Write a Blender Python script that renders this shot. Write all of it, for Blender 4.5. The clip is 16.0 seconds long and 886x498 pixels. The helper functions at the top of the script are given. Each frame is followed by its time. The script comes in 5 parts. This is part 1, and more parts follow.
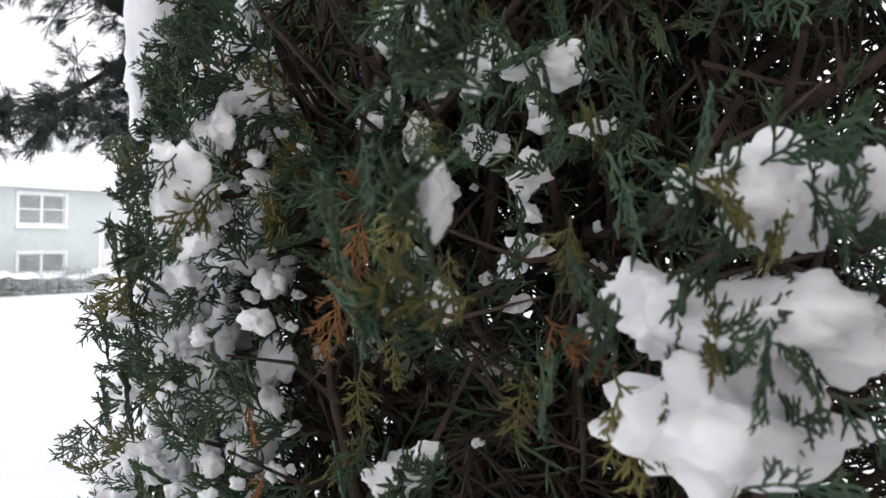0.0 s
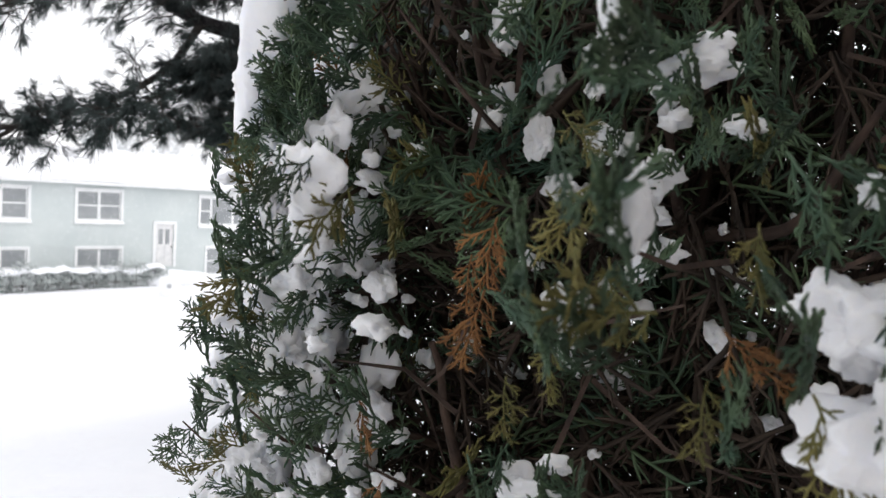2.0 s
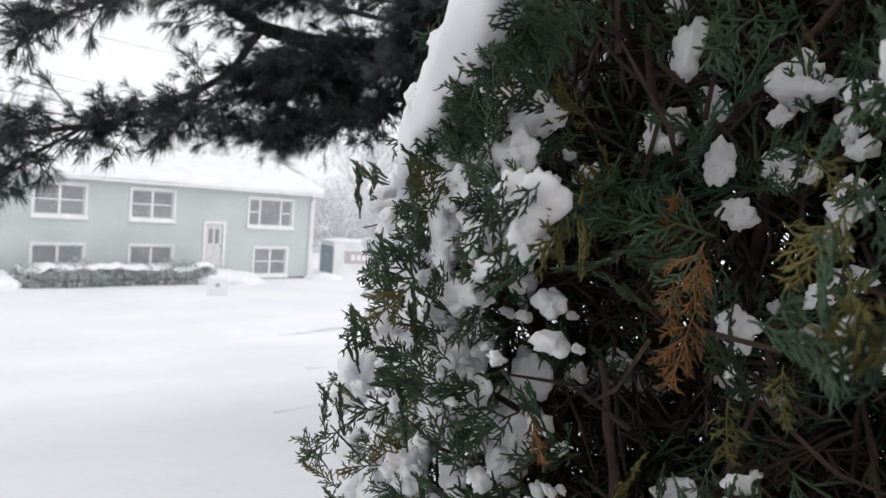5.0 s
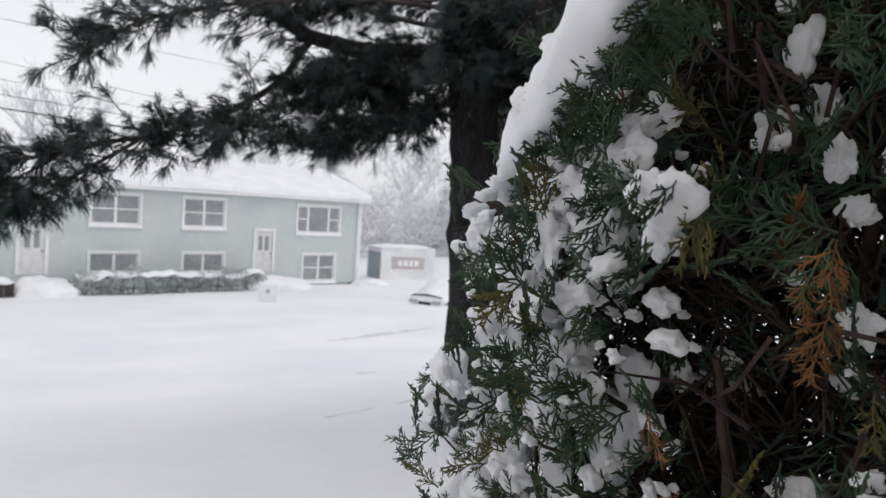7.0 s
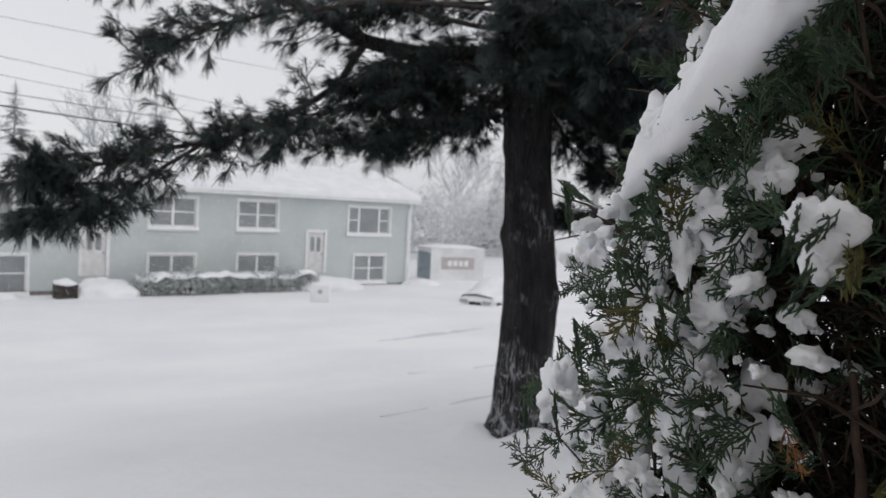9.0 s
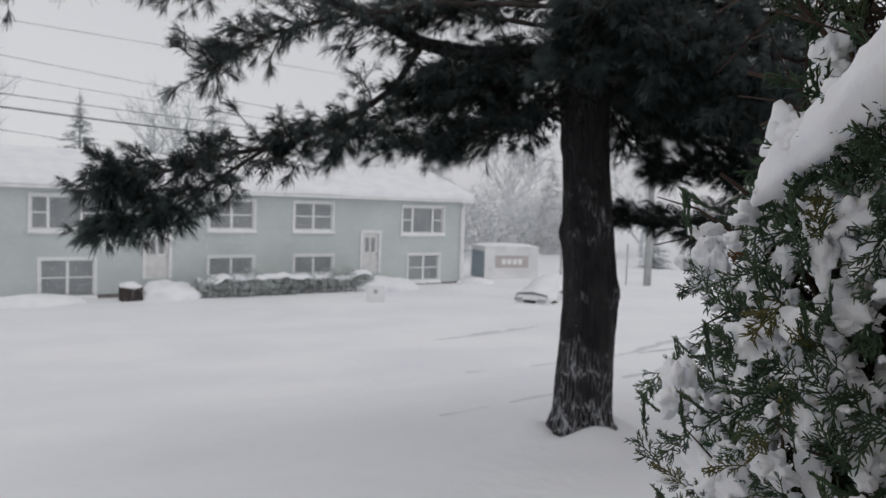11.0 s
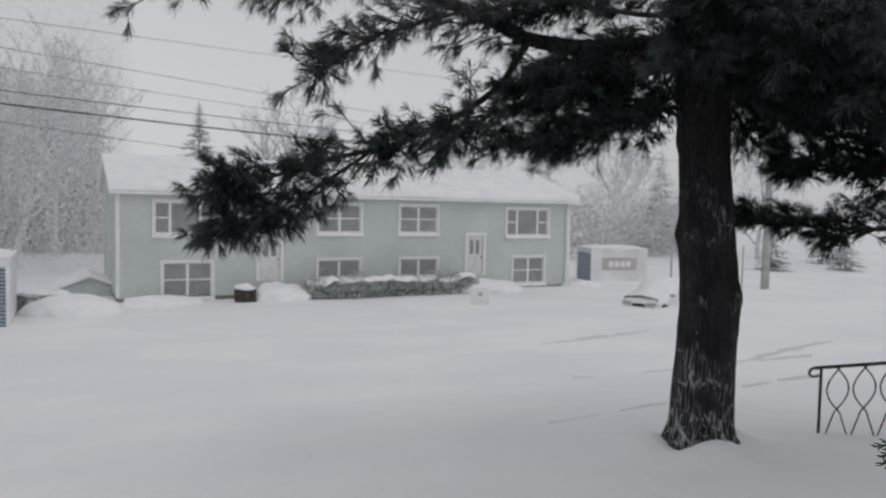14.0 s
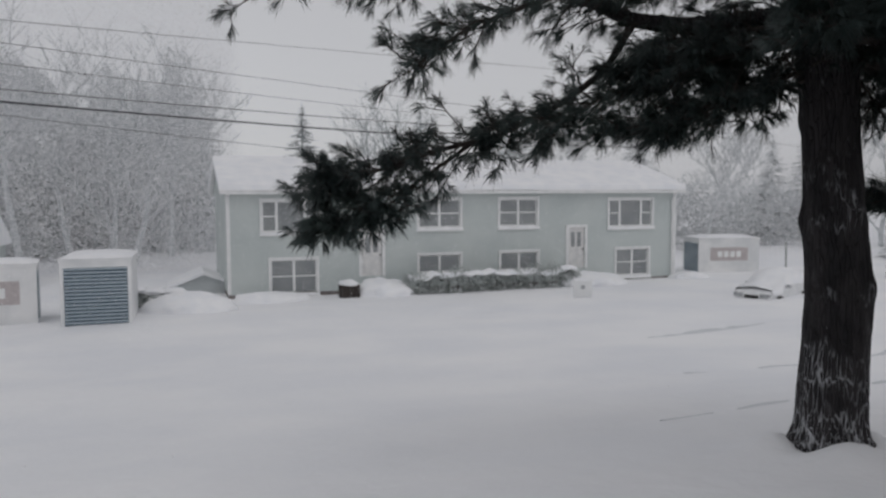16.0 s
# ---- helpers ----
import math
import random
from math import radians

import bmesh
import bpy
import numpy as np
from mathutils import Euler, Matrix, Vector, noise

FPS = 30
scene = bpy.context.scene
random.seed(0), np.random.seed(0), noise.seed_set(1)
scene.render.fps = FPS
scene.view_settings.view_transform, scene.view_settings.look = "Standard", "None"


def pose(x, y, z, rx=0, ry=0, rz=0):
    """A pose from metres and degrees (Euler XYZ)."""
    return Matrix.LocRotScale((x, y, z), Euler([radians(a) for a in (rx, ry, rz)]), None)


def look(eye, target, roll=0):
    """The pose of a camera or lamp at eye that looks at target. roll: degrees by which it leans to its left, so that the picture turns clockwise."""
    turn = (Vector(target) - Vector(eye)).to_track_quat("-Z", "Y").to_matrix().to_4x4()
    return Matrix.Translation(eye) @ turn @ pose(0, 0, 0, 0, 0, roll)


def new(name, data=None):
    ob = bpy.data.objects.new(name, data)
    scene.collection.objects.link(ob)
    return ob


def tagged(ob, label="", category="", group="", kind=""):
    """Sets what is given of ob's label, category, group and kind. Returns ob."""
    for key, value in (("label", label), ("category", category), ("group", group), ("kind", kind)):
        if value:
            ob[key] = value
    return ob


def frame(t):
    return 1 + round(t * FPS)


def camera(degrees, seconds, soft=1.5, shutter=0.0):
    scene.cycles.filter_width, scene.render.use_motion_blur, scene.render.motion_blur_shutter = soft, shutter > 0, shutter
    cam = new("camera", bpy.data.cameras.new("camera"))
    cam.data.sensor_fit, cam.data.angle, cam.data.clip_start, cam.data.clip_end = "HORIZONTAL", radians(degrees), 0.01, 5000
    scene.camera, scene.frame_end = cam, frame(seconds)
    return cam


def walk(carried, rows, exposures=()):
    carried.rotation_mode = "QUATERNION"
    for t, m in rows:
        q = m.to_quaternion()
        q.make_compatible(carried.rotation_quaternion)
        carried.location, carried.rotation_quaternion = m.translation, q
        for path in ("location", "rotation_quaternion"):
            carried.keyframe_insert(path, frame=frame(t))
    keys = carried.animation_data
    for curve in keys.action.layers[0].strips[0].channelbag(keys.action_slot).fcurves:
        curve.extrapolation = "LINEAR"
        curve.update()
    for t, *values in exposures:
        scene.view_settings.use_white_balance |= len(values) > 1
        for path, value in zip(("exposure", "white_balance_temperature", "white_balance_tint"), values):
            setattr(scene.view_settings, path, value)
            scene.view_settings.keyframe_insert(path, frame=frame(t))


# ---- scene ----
cam = camera(59.6, 16.0)
cam.data.dof.use_dof, cam.data.dof.focus_distance, cam.data.dof.aperture_fstop = True, 0.50, 20.0
PATH = [
    (0, (0.535, -0.194, 2.365), (2.111, 1.035, 2.272), 2.9),
    (0.5, (0.534, -0.177, 2.364), (2.098, 1.064, 2.259), 2.7),
    (1, (0.534, -0.164, 2.361), (2.079, 1.103, 2.27), 3.0),
    (1.5, (0.524, -0.158, 2.365), (2.06, 1.119, 2.266), 2.8),
    (2, (0.524, -0.158, 2.366), (2.023, 1.161, 2.257), 2.9),
    (2.5, (0.514, -0.137, 2.358), (2.012, 1.186, 2.271), 3.1),
    (3, (0.511, -0.125, 2.364), (1.992, 1.214, 2.257), 3.2),
    (5.5, (0.463, -0.119, 2.369), (1.865, 1.305, 2.275), 3.8),
    (6, (0.458, -0.122, 2.367), (1.822, 1.338, 2.278), 2.7),
    (6.5, (0.445, -0.106, 2.366), (1.809, 1.353, 2.265), 3.6),
    (7, (0.44, -0.101, 2.365), (1.777, 1.384, 2.268), 3.4),
    (7.5, (0.43, -0.097, 2.372), (1.748, 1.405, 2.273), 3.1),
    (8, (0.415, -0.093, 2.37), (1.706, 1.431, 2.27), 3.2),
    (8.5, (0.397, -0.088, 2.366), (1.662, 1.458, 2.269), 3.7),
    (9, (0.386, -0.086, 2.374), (1.626, 1.48, 2.27), 2.9),
    (11.5, (0.311, -0.072, 2.38), (1.41, 1.595, 2.265), 1.8),
    (12, (0.382, -0.015, 2.375), (1.445, 1.676, 2.257), 1.6),
    (12.5, (0.386, -0.003, 2.376), (1.406, 1.713, 2.258), 1.2),
    (13, (0.382, 0.003, 2.379), (1.365, 1.742, 2.263), 1.1),
    (13.5, (0.352, -0.005, 2.377), (1.298, 1.753, 2.263), 1.3),
    (14, (0.389, 0.091, 2.371), (1.288, 1.873, 2.257), 1.2),
    (14.5, (0.421, 0.133, 2.363), (1.277, 1.937, 2.248), 0.8),
    (15, (0.424, 0.159, 2.361), (1.224, 1.987, 2.237), 0.4),
    (15.5, (0.427, 0.2, 2.362), (1.161, 2.056, 2.234), 0.1),
    (16, (0.422, 0.247, 2.359), (1.085, 2.129, 2.227), -0.3),
]
walk(cam, [(t, look(eye, target, roll)) for t, eye, target, roll in PATH],
     exposures=[(0.0, 0.66), (3.0, 0.44), (5.5, 0.08), (9.0, -0.38), (11.5, -0.67), (13.0, -0.72), (14.5, -0.80), (16.0, -0.94)])

# overcast winter sky: grey cloud light with a little of the clear sky behind it
world = bpy.data.worlds.new("world")
scene.world = world
world.use_nodes = True
wn, wl = world.node_tree.nodes, world.node_tree.links
wn.clear()
sky = wn.new("ShaderNodeTexSky")
sky.sky_type, sky.sun_disc = "NISHITA", False
sky.sun_elevation, sky.sun_rotation = radians(28), radians(150)
clear_air = wn.new("ShaderNodeBackground")
clear_air.inputs["Strength"].default_value = 0.05
grey = wn.new("ShaderNodeHueSaturation")
grey.inputs["Saturation"].default_value = 0.15
wl.new(sky.outputs[0], grey.inputs["Color"])
wl.new(grey.outputs[0], clear_air.inputs["Color"])
cloud = wn.new("ShaderNodeBackground")
cloud.inputs["Color"].default_value = (0.80, 0.80, 0.84, 1)
cloud.inputs["Strength"].default_value = 0.85
both = wn.new("ShaderNodeAddShader")
wl.new(clear_air.outputs[0], both.inputs[0])
wl.new(cloud.outputs[0], both.inputs[1])
out = wn.new("ShaderNodeOutputWorld")
wl.new(both.outputs[0], out.inputs["Surface"])
sun = new("sun", bpy.data.lights.new("sun", "SUN"))
sun.data.energy, sun.data.angle, sun.data.color = 0.5, radians(40), (1.0, 0.98, 0.95)
sun.matrix_world = look((0, 0, 60), (18, 30, 10))


# ---- materials ----
def material(name, a, b, scale=8.0, rough=0.8, bump=0.0, bump_scale=60.0, spec=0.3, metal=0.0, vary=0.0, stretch=(1, 1, 1), mid=(0.35, 0.65)):
    """Two colours mixed by noise in the object's metres, with fine relief."""
    m = bpy.data.materials.new(name)
    m.use_nodes = True
    n, l = m.node_tree.nodes, m.node_tree.links
    p = n["Principled BSDF"]
    p.inputs["Roughness"].default_value = rough
    p.inputs["Specular IOR Level"].default_value = spec
    p.inputs["Metallic"].default_value = metal
    co = n.new("ShaderNodeTexCoord")
    mp = n.new("ShaderNodeMapping")
    mp.inputs["Scale"].default_value = stretch
    l.new(co.outputs["Object"], mp.inputs["Vector"])
    t = n.new("ShaderNodeTexNoise")
    t.inputs["Scale"].default_value, t.inputs["Detail"].default_value = scale, 6
    l.new(mp.outputs[0], t.inputs["Vector"])
    r = n.new("ShaderNodeValToRGB")
    r.color_ramp.elements[0].position, r.color_ramp.elements[1].position = mid
    r.color_ramp.elements[0].color, r.color_ramp.elements[1].color = (*a, 1), (*b, 1)
    l.new(t.outputs["Fac"], r.inputs["Fac"])
    colour = r.outputs["Color"]
    if vary:
        info = n.new("ShaderNodeObjectInfo")
        geo = n.new("ShaderNodeNewGeometry")
        add = n.new("ShaderNodeMath")
        add.operation = "ADD"
        l.new(info.outputs["Random"], add.inputs[0])
        l.new(geo.outputs["Random Per Island"], add.inputs[1])
        span = n.new("ShaderNodeMapRange")
        span.inputs["From Max"].default_value = 2.0
        span.inputs["To Min"].default_value, span.inputs["To Max"].default_value = 1 - vary, 1 + vary
        l.new(add.outputs[0], span.inputs["Value"])
        hsv = n.new("ShaderNodeHueSaturation")
        l.new(span.outputs[0], hsv.inputs["Value"])
        l.new(colour, hsv.inputs["Color"])
        colour = hsv.outputs["Color"]
    l.new(colour, p.inputs["Base Color"])
    if bump:
        t2 = n.new("ShaderNodeTexNoise")
        t2.inputs["Scale"].default_value, t2.inputs["Detail"].default_value = bump_scale, 5
        l.new(mp.outputs[0], t2.inputs["Vector"])
        bp = n.new("ShaderNodeBump")
        bp.inputs["Strength"].default_value, bp.inputs["Distance"].default_value = bump, 0.5 / bump_scale
        l.new(t2.outputs["Fac"], bp.inputs["Height"])
        l.new(bp.outputs[0], p.inputs["Normal"])
    return m


def snow_material(name, scale, bump, bump_scale):
    m = material(name, (0.84, 0.85, 0.88), (0.92, 0.92, 0.93), scale, 0.7, bump, bump_scale, 0.2)
    return m


SNOW_GROUND = snow_material("snow_ground", 0.25, 0.35, 1.6)
SNOW_FINE = snow_material("snow_fine", 20, 0.5, 260)
SNOW_FINE.node_tree.nodes["Principled BSDF"].inputs["Subsurface Weight"].default_value = 0.5
SNOW_FINE.node_tree.nodes["Principled BSDF"].inputs["Subsurface Radius"].default_value = (0.012, 0.013, 0.015)
SNOW_FINE.node_tree.nodes["Principled BSDF"].inputs["Subsurface Scale"].default_value = 1.0
SNOW_FLAKE = material("snow_flake", (0.90, 0.90, 0.92), (0.95, 0.95, 0.96), 3, 0.9, spec=0.1)
SNOW_HOUSE = snow_material("snow_house", 1.5, 0.4, 5)
CEDAR_GREEN = material("cedar_green", (0.030, 0.066, 0.042), (0.090, 0.128, 0.056), 16, 0.55, 0.4, 900, 0.35, vary=0.45)
CEDAR_OLIVE = material("cedar_olive", (0.09, 0.095, 0.030), (0.20, 0.16, 0.050), 18, 0.6, 0.4, 900, 0.3, vary=0.35)
CEDAR_BROWN = material("cedar_brown", (0.13, 0.06, 0.025), (0.27, 0.135, 0.05), 30, 0.7, 0.4, 900, 0.2, vary=0.35)
CEDAR_TWIG = material("cedar_twig", (0.035, 0.025, 0.021), (0.075, 0.05, 0.038), 60, 0.85, 0.8, 400, 0.2, vary=0.3)
# withered brown, darkened further to carry the shade inside the cedar
CEDAR_DEAD_SHADE = material("cedar_dead_shade", (0.030, 0.024, 0.020), (0.072, 0.052, 0.039), 25, 0.85, 0.4, 400, 0.15, vary=0.3)
PINE_NEEDLE = material("pine_needle", (0.018, 0.029, 0.029), (0.042, 0.057, 0.054), 3, 0.5, spec=0.35, vary=0.4)
PINE_TWIG = material("pine_twig", (0.03, 0.025, 0.024), (0.07, 0.06, 0.055), 9, 0.85, 0.6, 60, 0.2)
TRIM = material("white_trim", (0.72, 0.73, 0.73), (0.82, 0.82, 0.82), 3, 0.55, 0.1, 30)
DOOR_WHITE = material("door_white", (0.62, 0.62, 0.62), (0.74, 0.73, 0.72), 3, 0.5)
FOUNDATION = material("foundation", (0.16, 0.14, 0.14), (0.27, 0.24, 0.23), 4, 0.9, 0.5, 30)
STEEL_WHITE = material("container_white", (0.66, 0.67, 0.68), (0.80, 0.80, 0.80), 1.2, 0.5, 0.1, 20)
STEEL_BLUE = material("roller_blue", (0.34, 0.41, 0.46), (0.40, 0.47, 0.52), 2, 0.5, 0.1, 20)
# darkened copy of the roller blue: painted shade between the ribs
STEEL_SHADE = material("roller_gap_shade", (0.05, 0.08, 0.11), (0.08, 0.11, 0.14), 2, 0.7)
SIGN_RED = material("sign_panel", (0.44, 0.40, 0.40), (0.52, 0.47, 0.47), 4, 0.6)
IRON = material("wrought_iron", (0.012, 0.012, 0.014), (0.03, 0.03, 0.032), 30, 0.5, 0.3, 120, 0.4)
WIRE = material("cable_black", (0.04, 0.04, 0.045), (0.07, 0.07, 0.075), 2, 0.7)
POLE = material("pole_wood", (0.30, 0.31, 0.31), (0.42, 0.43, 0.43), 2, 0.9, 0.4, 20)
HEDGE = material("hedge_leaf", (0.30, 0.33, 0.32), (0.52, 0.55, 0.54), 7, 0.8, vary=0.3)
SNOW_GREY = material("grey_snow", (0.58, 0.60, 0.62), (0.72, 0.74, 0.76), 3, 0.8, 0.3, 30)
# distant greys and greens: the haze over them is in these pale colours
HAZE_WOODS = material("hazed_woods", (0.46, 0.49, 0.50), (0.54, 0.57, 0.58), 0.2, 0.9, vary=0.1)
HAZE_GREY = material("hazed_grey", (0.46, 0.49, 0.50), (0.54, 0.57, 0.58), 1.2, 0.9, vary=0.15)
HAZE_NEEDLES = material("hazed_needles", (0.46, 0.49, 0.50), (0.54, 0.57, 0.58), 1.5, 0.9, vary=0.15)
CAR_PAINT = material("car_paint", (0.68, 0.69, 0.70), (0.78, 0.79, 0.80), 3, 0.35, spec=0.5)
RUBBER = material("rubber", (0.02, 0.02, 0.02), (0.05, 0.05, 0.05), 10, 0.8)
LAMP_GLASS = material("lamp_glass", (0.30, 0.31, 0.32), (0.42, 0.43, 0.44), 10, 0.2, spec=0.6)
BROWN_BOARDS = material("brown_boards", (0.34, 0.32, 0.30), (0.46, 0.43, 0.41), 3, 0.7, 0.3, 40, stretch=(0.2, 1, 4))
# room surfaces near black: the dimness indoors is put into the colour
INTERIOR = material("room_shade", (0.05, 0.055, 0.06), (0.09, 0.095, 0.10), 1, 0.9)


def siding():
    # sage paint made paler: some of the street's haze is in this colour
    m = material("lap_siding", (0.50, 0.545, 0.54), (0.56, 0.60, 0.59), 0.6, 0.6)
    n, l = m.node_tree.nodes, m.node_tree.links
    co, w, bp = n.new("ShaderNodeTexCoord"), n.new("ShaderNodeTexWave"), n.new("ShaderNodeBump")
    w.wave_type, w.bands_direction, w.wave_profile = "BANDS", "Z", "SAW"
    w.inputs["Scale"].default_value = 2.6
    l.new(co.outputs["Object"], w.inputs["Vector"])
    bp.inputs["Strength"].default_value, bp.inputs["Distance"].default_value = 0.6, 0.015
    l.new(w.outputs["Fac"], bp.inputs["Height"])
    l.new(bp.outputs[0], n["Principled BSDF"].inputs["Normal"])
    return m


def glass():
    # opaque pane whose grey holds the pale sky reflection and the haze
    m = material("window_glass", (0.22, 0.235, 0.245), (0.29, 0.305, 0.31), 0.8, 0.15, spec=0.5)
    return m


def bark():
    """Furrowed pine bark, dark, with wind-packed snow in the furrows."""
    m = material("pine_bark", (0.017, 0.016, 0.018), (0.044, 0.040, 0.042), 7, 0.9, stretch=(1, 1, 0.3))
    n, l = m.node_tree.nodes, m.node_tree.links
    p = n["Principled BSDF"]
    co, mp, v, bp = n.new("ShaderNodeTexCoord"), n.new("ShaderNodeMapping"), n.new("ShaderNodeTexVoronoi"), n.new("ShaderNodeBump")
    mp.inputs["Scale"].default_value = (1.15, 1.15, 0.17)
    l.new(co.outputs["Object"], mp.inputs["Vector"])
    nz = n.new("ShaderNodeTexNoise")
    nz.inputs["Scale"].default_value = 14
    l.new(mp.outputs[0], nz.inputs["Vector"])
    mixv = n.new("ShaderNodeMix")
    mixv.data_type = "VECTOR"
    mixv.inputs[0].default_value = 0.06
    l.new(mp.outputs[0], mixv.inputs[4])
    l.new(nz.outputs["Color"], mixv.inputs[5])
    v.feature = "DISTANCE_TO_EDGE"
    v.inputs["Scale"].default_value = 26
    l.new(mixv.outputs[1], v.inputs["Vector"])
    bp.inputs["Strength"].default_value, bp.inputs["Distance"].default_value = 1.0, 0.03
    rel = n.new("ShaderNodeMapRange")
    rel.inputs["From Max"].default_value = 0.18
    l.new(v.outputs["Distance"], rel.inputs["Value"])
    l.new(rel.outputs[0], bp.inputs["Height"])
    l.new(bp.outputs[0], p.inputs["Normal"])
    # snow caught in the furrows, in patches of its own
    patch = n.new("ShaderNodeTexNoise")
    patch.inputs["Scale"].default_value, patch.inputs["Detail"].default_value = 2.3, 5
    l.new(co.outputs["Object"], patch.inputs["Vector"])
    sep = n.new("ShaderNodeSeparateXYZ")
    l.new(co.outputs["Object"], sep.inputs[0])
    low = n.new("ShaderNodeMapRange")
    low.inputs["From Min"].default_value, low.inputs["From Max"].default_value = 1.5, 0.1
    low.inputs["To Min"].default_value, low.inputs["To Max"].default_value = 0.0, 0.35
    l.new(sep.outputs["Z"], low.inputs["Value"])
    add = n.new("ShaderNodeMath")
    l.new(patch.outputs["Fac"], add.inputs[0])
    l.new(low.outputs[0], add.inputs[1])
    gate = n.new("ShaderNodeMapRange")
    gate.inputs["From Min"].default_value, gate.inputs["From Max"].default_value = 0.57, 0.80
    l.new(add.outputs[0], gate.inputs["Value"])
    furrow = n.new("ShaderNodeMapRange")
    furrow.inputs["From Min"].default_value, furrow.inputs["From Max"].default_value = 0.085, 0.02
    l.new(v.outputs["Distance"], furrow.inputs["Value"])
    fac = n.new("ShaderNodeMath")
    fac.operation = "MULTIPLY"
    l.new(gate.outputs[0], fac.inputs[0])
    l.new(furrow.outputs[0], fac.inputs[1])
    mix = n.new("ShaderNodeMix")
    mix.data_type = "RGBA"
    l.new(fac.outputs[0], mix.inputs[0])
    l.new(p.inputs["Base Color"].links[0].from_socket, mix.inputs[6])
    mix.inputs[7].default_value = (0.62, 0.63, 0.66, 1)
    l.new(mix.outputs[2], p.inputs["Base Color"])
    return m


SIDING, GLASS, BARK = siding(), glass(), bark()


# ---- mesh helpers ----
class Shape:
    """Vertices and faces gathered for one mesh."""

    def __init__(self):
        self.v, self.f = [], []

    def box(self, x0, x1, y0, y1, z0, z1):
        b = len(self.v)
        self.v += [(x, y, z) for z in (z0, z1) for y in (y0, y1) for x in (x0, x1)]
        self.f += [tuple(b + i for i in q) for q in ((0, 2, 3, 1), (4, 5, 7, 6), (0, 1, 5, 4), (2, 6, 7, 3), (0, 4, 6, 2), (1, 3, 7, 5))]
        return self

    def tube(self, pts, radii, sides=6, cap=True):
        b = len(self.v)
        pts = [Vector(p) for p in pts]
        side = None
        for i, p in enumerate(pts):
            way = (pts[min(i + 1, len(pts) - 1)] - pts[max(i - 1, 0)]).normalized()
            if side is None:
                side = way.orthogonal().normalized()
            side = (side - way * side.dot(way)).normalized()
            other = way.cross(side)
            r = radii[i]
            for k in range(sides):
                a = 2 * math.pi * k / sides
                self.v.append(tuple(p + r * (math.cos(a) * side + math.sin(a) * other)))
        for i in range(len(pts) - 1):
            for k in range(sides):
                a, c = b + i * sides + k, b + i * sides + (k + 1) % sides
                self.f.append((a, c, c + sides, a + sides))
        if cap:
            self.f.append(tuple(b + k for k in reversed(range(sides))))
            self.f.append(tuple(b + (len(pts) - 1) * sides + k for k in range(sides)))
        return self

    def grid(self, rows, closed=False):
        """Quads between rows of points."""
        b, n = len(self.v), len(rows[0])
        for r in rows:
            self.v += [tuple(p) for p in r]
        for i in range(len(rows) - 1):
            for k in range(n if closed else n - 1):
                a, c = b + i * n + k, b + i * n + (k + 1) % n
                self.f.append((a, c, c + n, a + n))
        return self

    def mesh(self, name, mat, smooth=False):
        me = bpy.data.meshes.new(name)
        me.from_pydata(self.v, [], self.f)
        me.materials.append(mat)
        if smooth:
            me.polygons.foreach_set("use_smooth", [True] * len(me.polygons))
        me.update()
        return me


def part(name, shape, mat, parent=None, label="", smooth=False):
    ob = new(name, shape if isinstance(shape, bpy.types.Mesh) else shape.mesh(name, mat, smooth))
    ob.parent = parent
    if label:
        ob["label"] = label
    return ob


def soften(ob, width):
    b = ob.modifiers.new("bevel", "BEVEL")
    b.width, b.segments, b.limit_method = width, 2, "ANGLE"
    return ob


def base(name, x=0, y=0, z=0, rz=0):
    ob = new(name)
    ob.matrix_world = pose(x, y, z, 0, 0, rz)
    return ob


def spline(pts, n):
    """Catmull-Rom through the points, n steps to each stretch."""
    p = [Vector(q) for q in pts]
    p = [2 * p[0] - p[1]] + p + [2 * p[-1] - p[-2]]
    res = []
    for i in range(1, len(p) - 2):
        for k in range(n):
            t = k / n
            a, b, c, d = p[i - 1], p[i], p[i + 1], p[i + 2]
            res.append(0.5 * (2 * b + (c - a) * t + (2 * a - 5 * b + 4 * c - d) * t * t + (3 * b - a - 3 * c + d) * t ** 3))
    return res + [p[-2]]


# ---- ground ----
def level(x, y):
    """Height of the snow: a front lawn that falls to the street."""
    z = float(np.interp(y - 0.02 * x, [-60, -3, 0, 5.3, 12, 20, 26, 40, 120], [1.0, 0.85, 0.72, 0.07, -0.9, -1.7, -2.0, -2.15, -2.4]))
    z += 0.05 * noise.noise((x * 0.25, y * 0.25, 0)) + 0.09 * noise.noise((x * 0.06, y * 0.09, 3))
    # wind-blown ridges along the street
    ridge = noise.noise((x * 0.16 + y * 0.05, y * 1.1 - x * 0.2, 7))
    z += 0.05 * max(0.0, ridge) * float(np.interp(y, [3, 8, 26, 32], [0.2, 1, 1, 0]))
    d = math.hypot(x - 5.72, y - 5.35)
    z += 0.15 * math.exp(-((d - 0.42) / 0.30) ** 2) * (1 + 0.4 * math.sin(math.atan2(y - 5.35, x - 5.72) * 3 + 1)) - 0.10 * math.exp(-(((x - 6.2) / 0.25) ** 2 + ((y - 4.9) / 0.2) ** 2))
    # old footprints and wheel ruts, half filled
    for gx, gy, ux, uy, far, step, w, dep in TRAILS:
        s = (x - gx) * ux + (y - gy) * uy
        o = abs((x - gx) * uy - (y - gy) * ux + 0.06 * math.sin(s * 1.3))
        if 0 < s < far and o < 3 * w:
            z -= dep * math.exp(-(o / w) ** 2) * (0.5 + 0.5 * math.sin(s * step)) ** 2
    return z


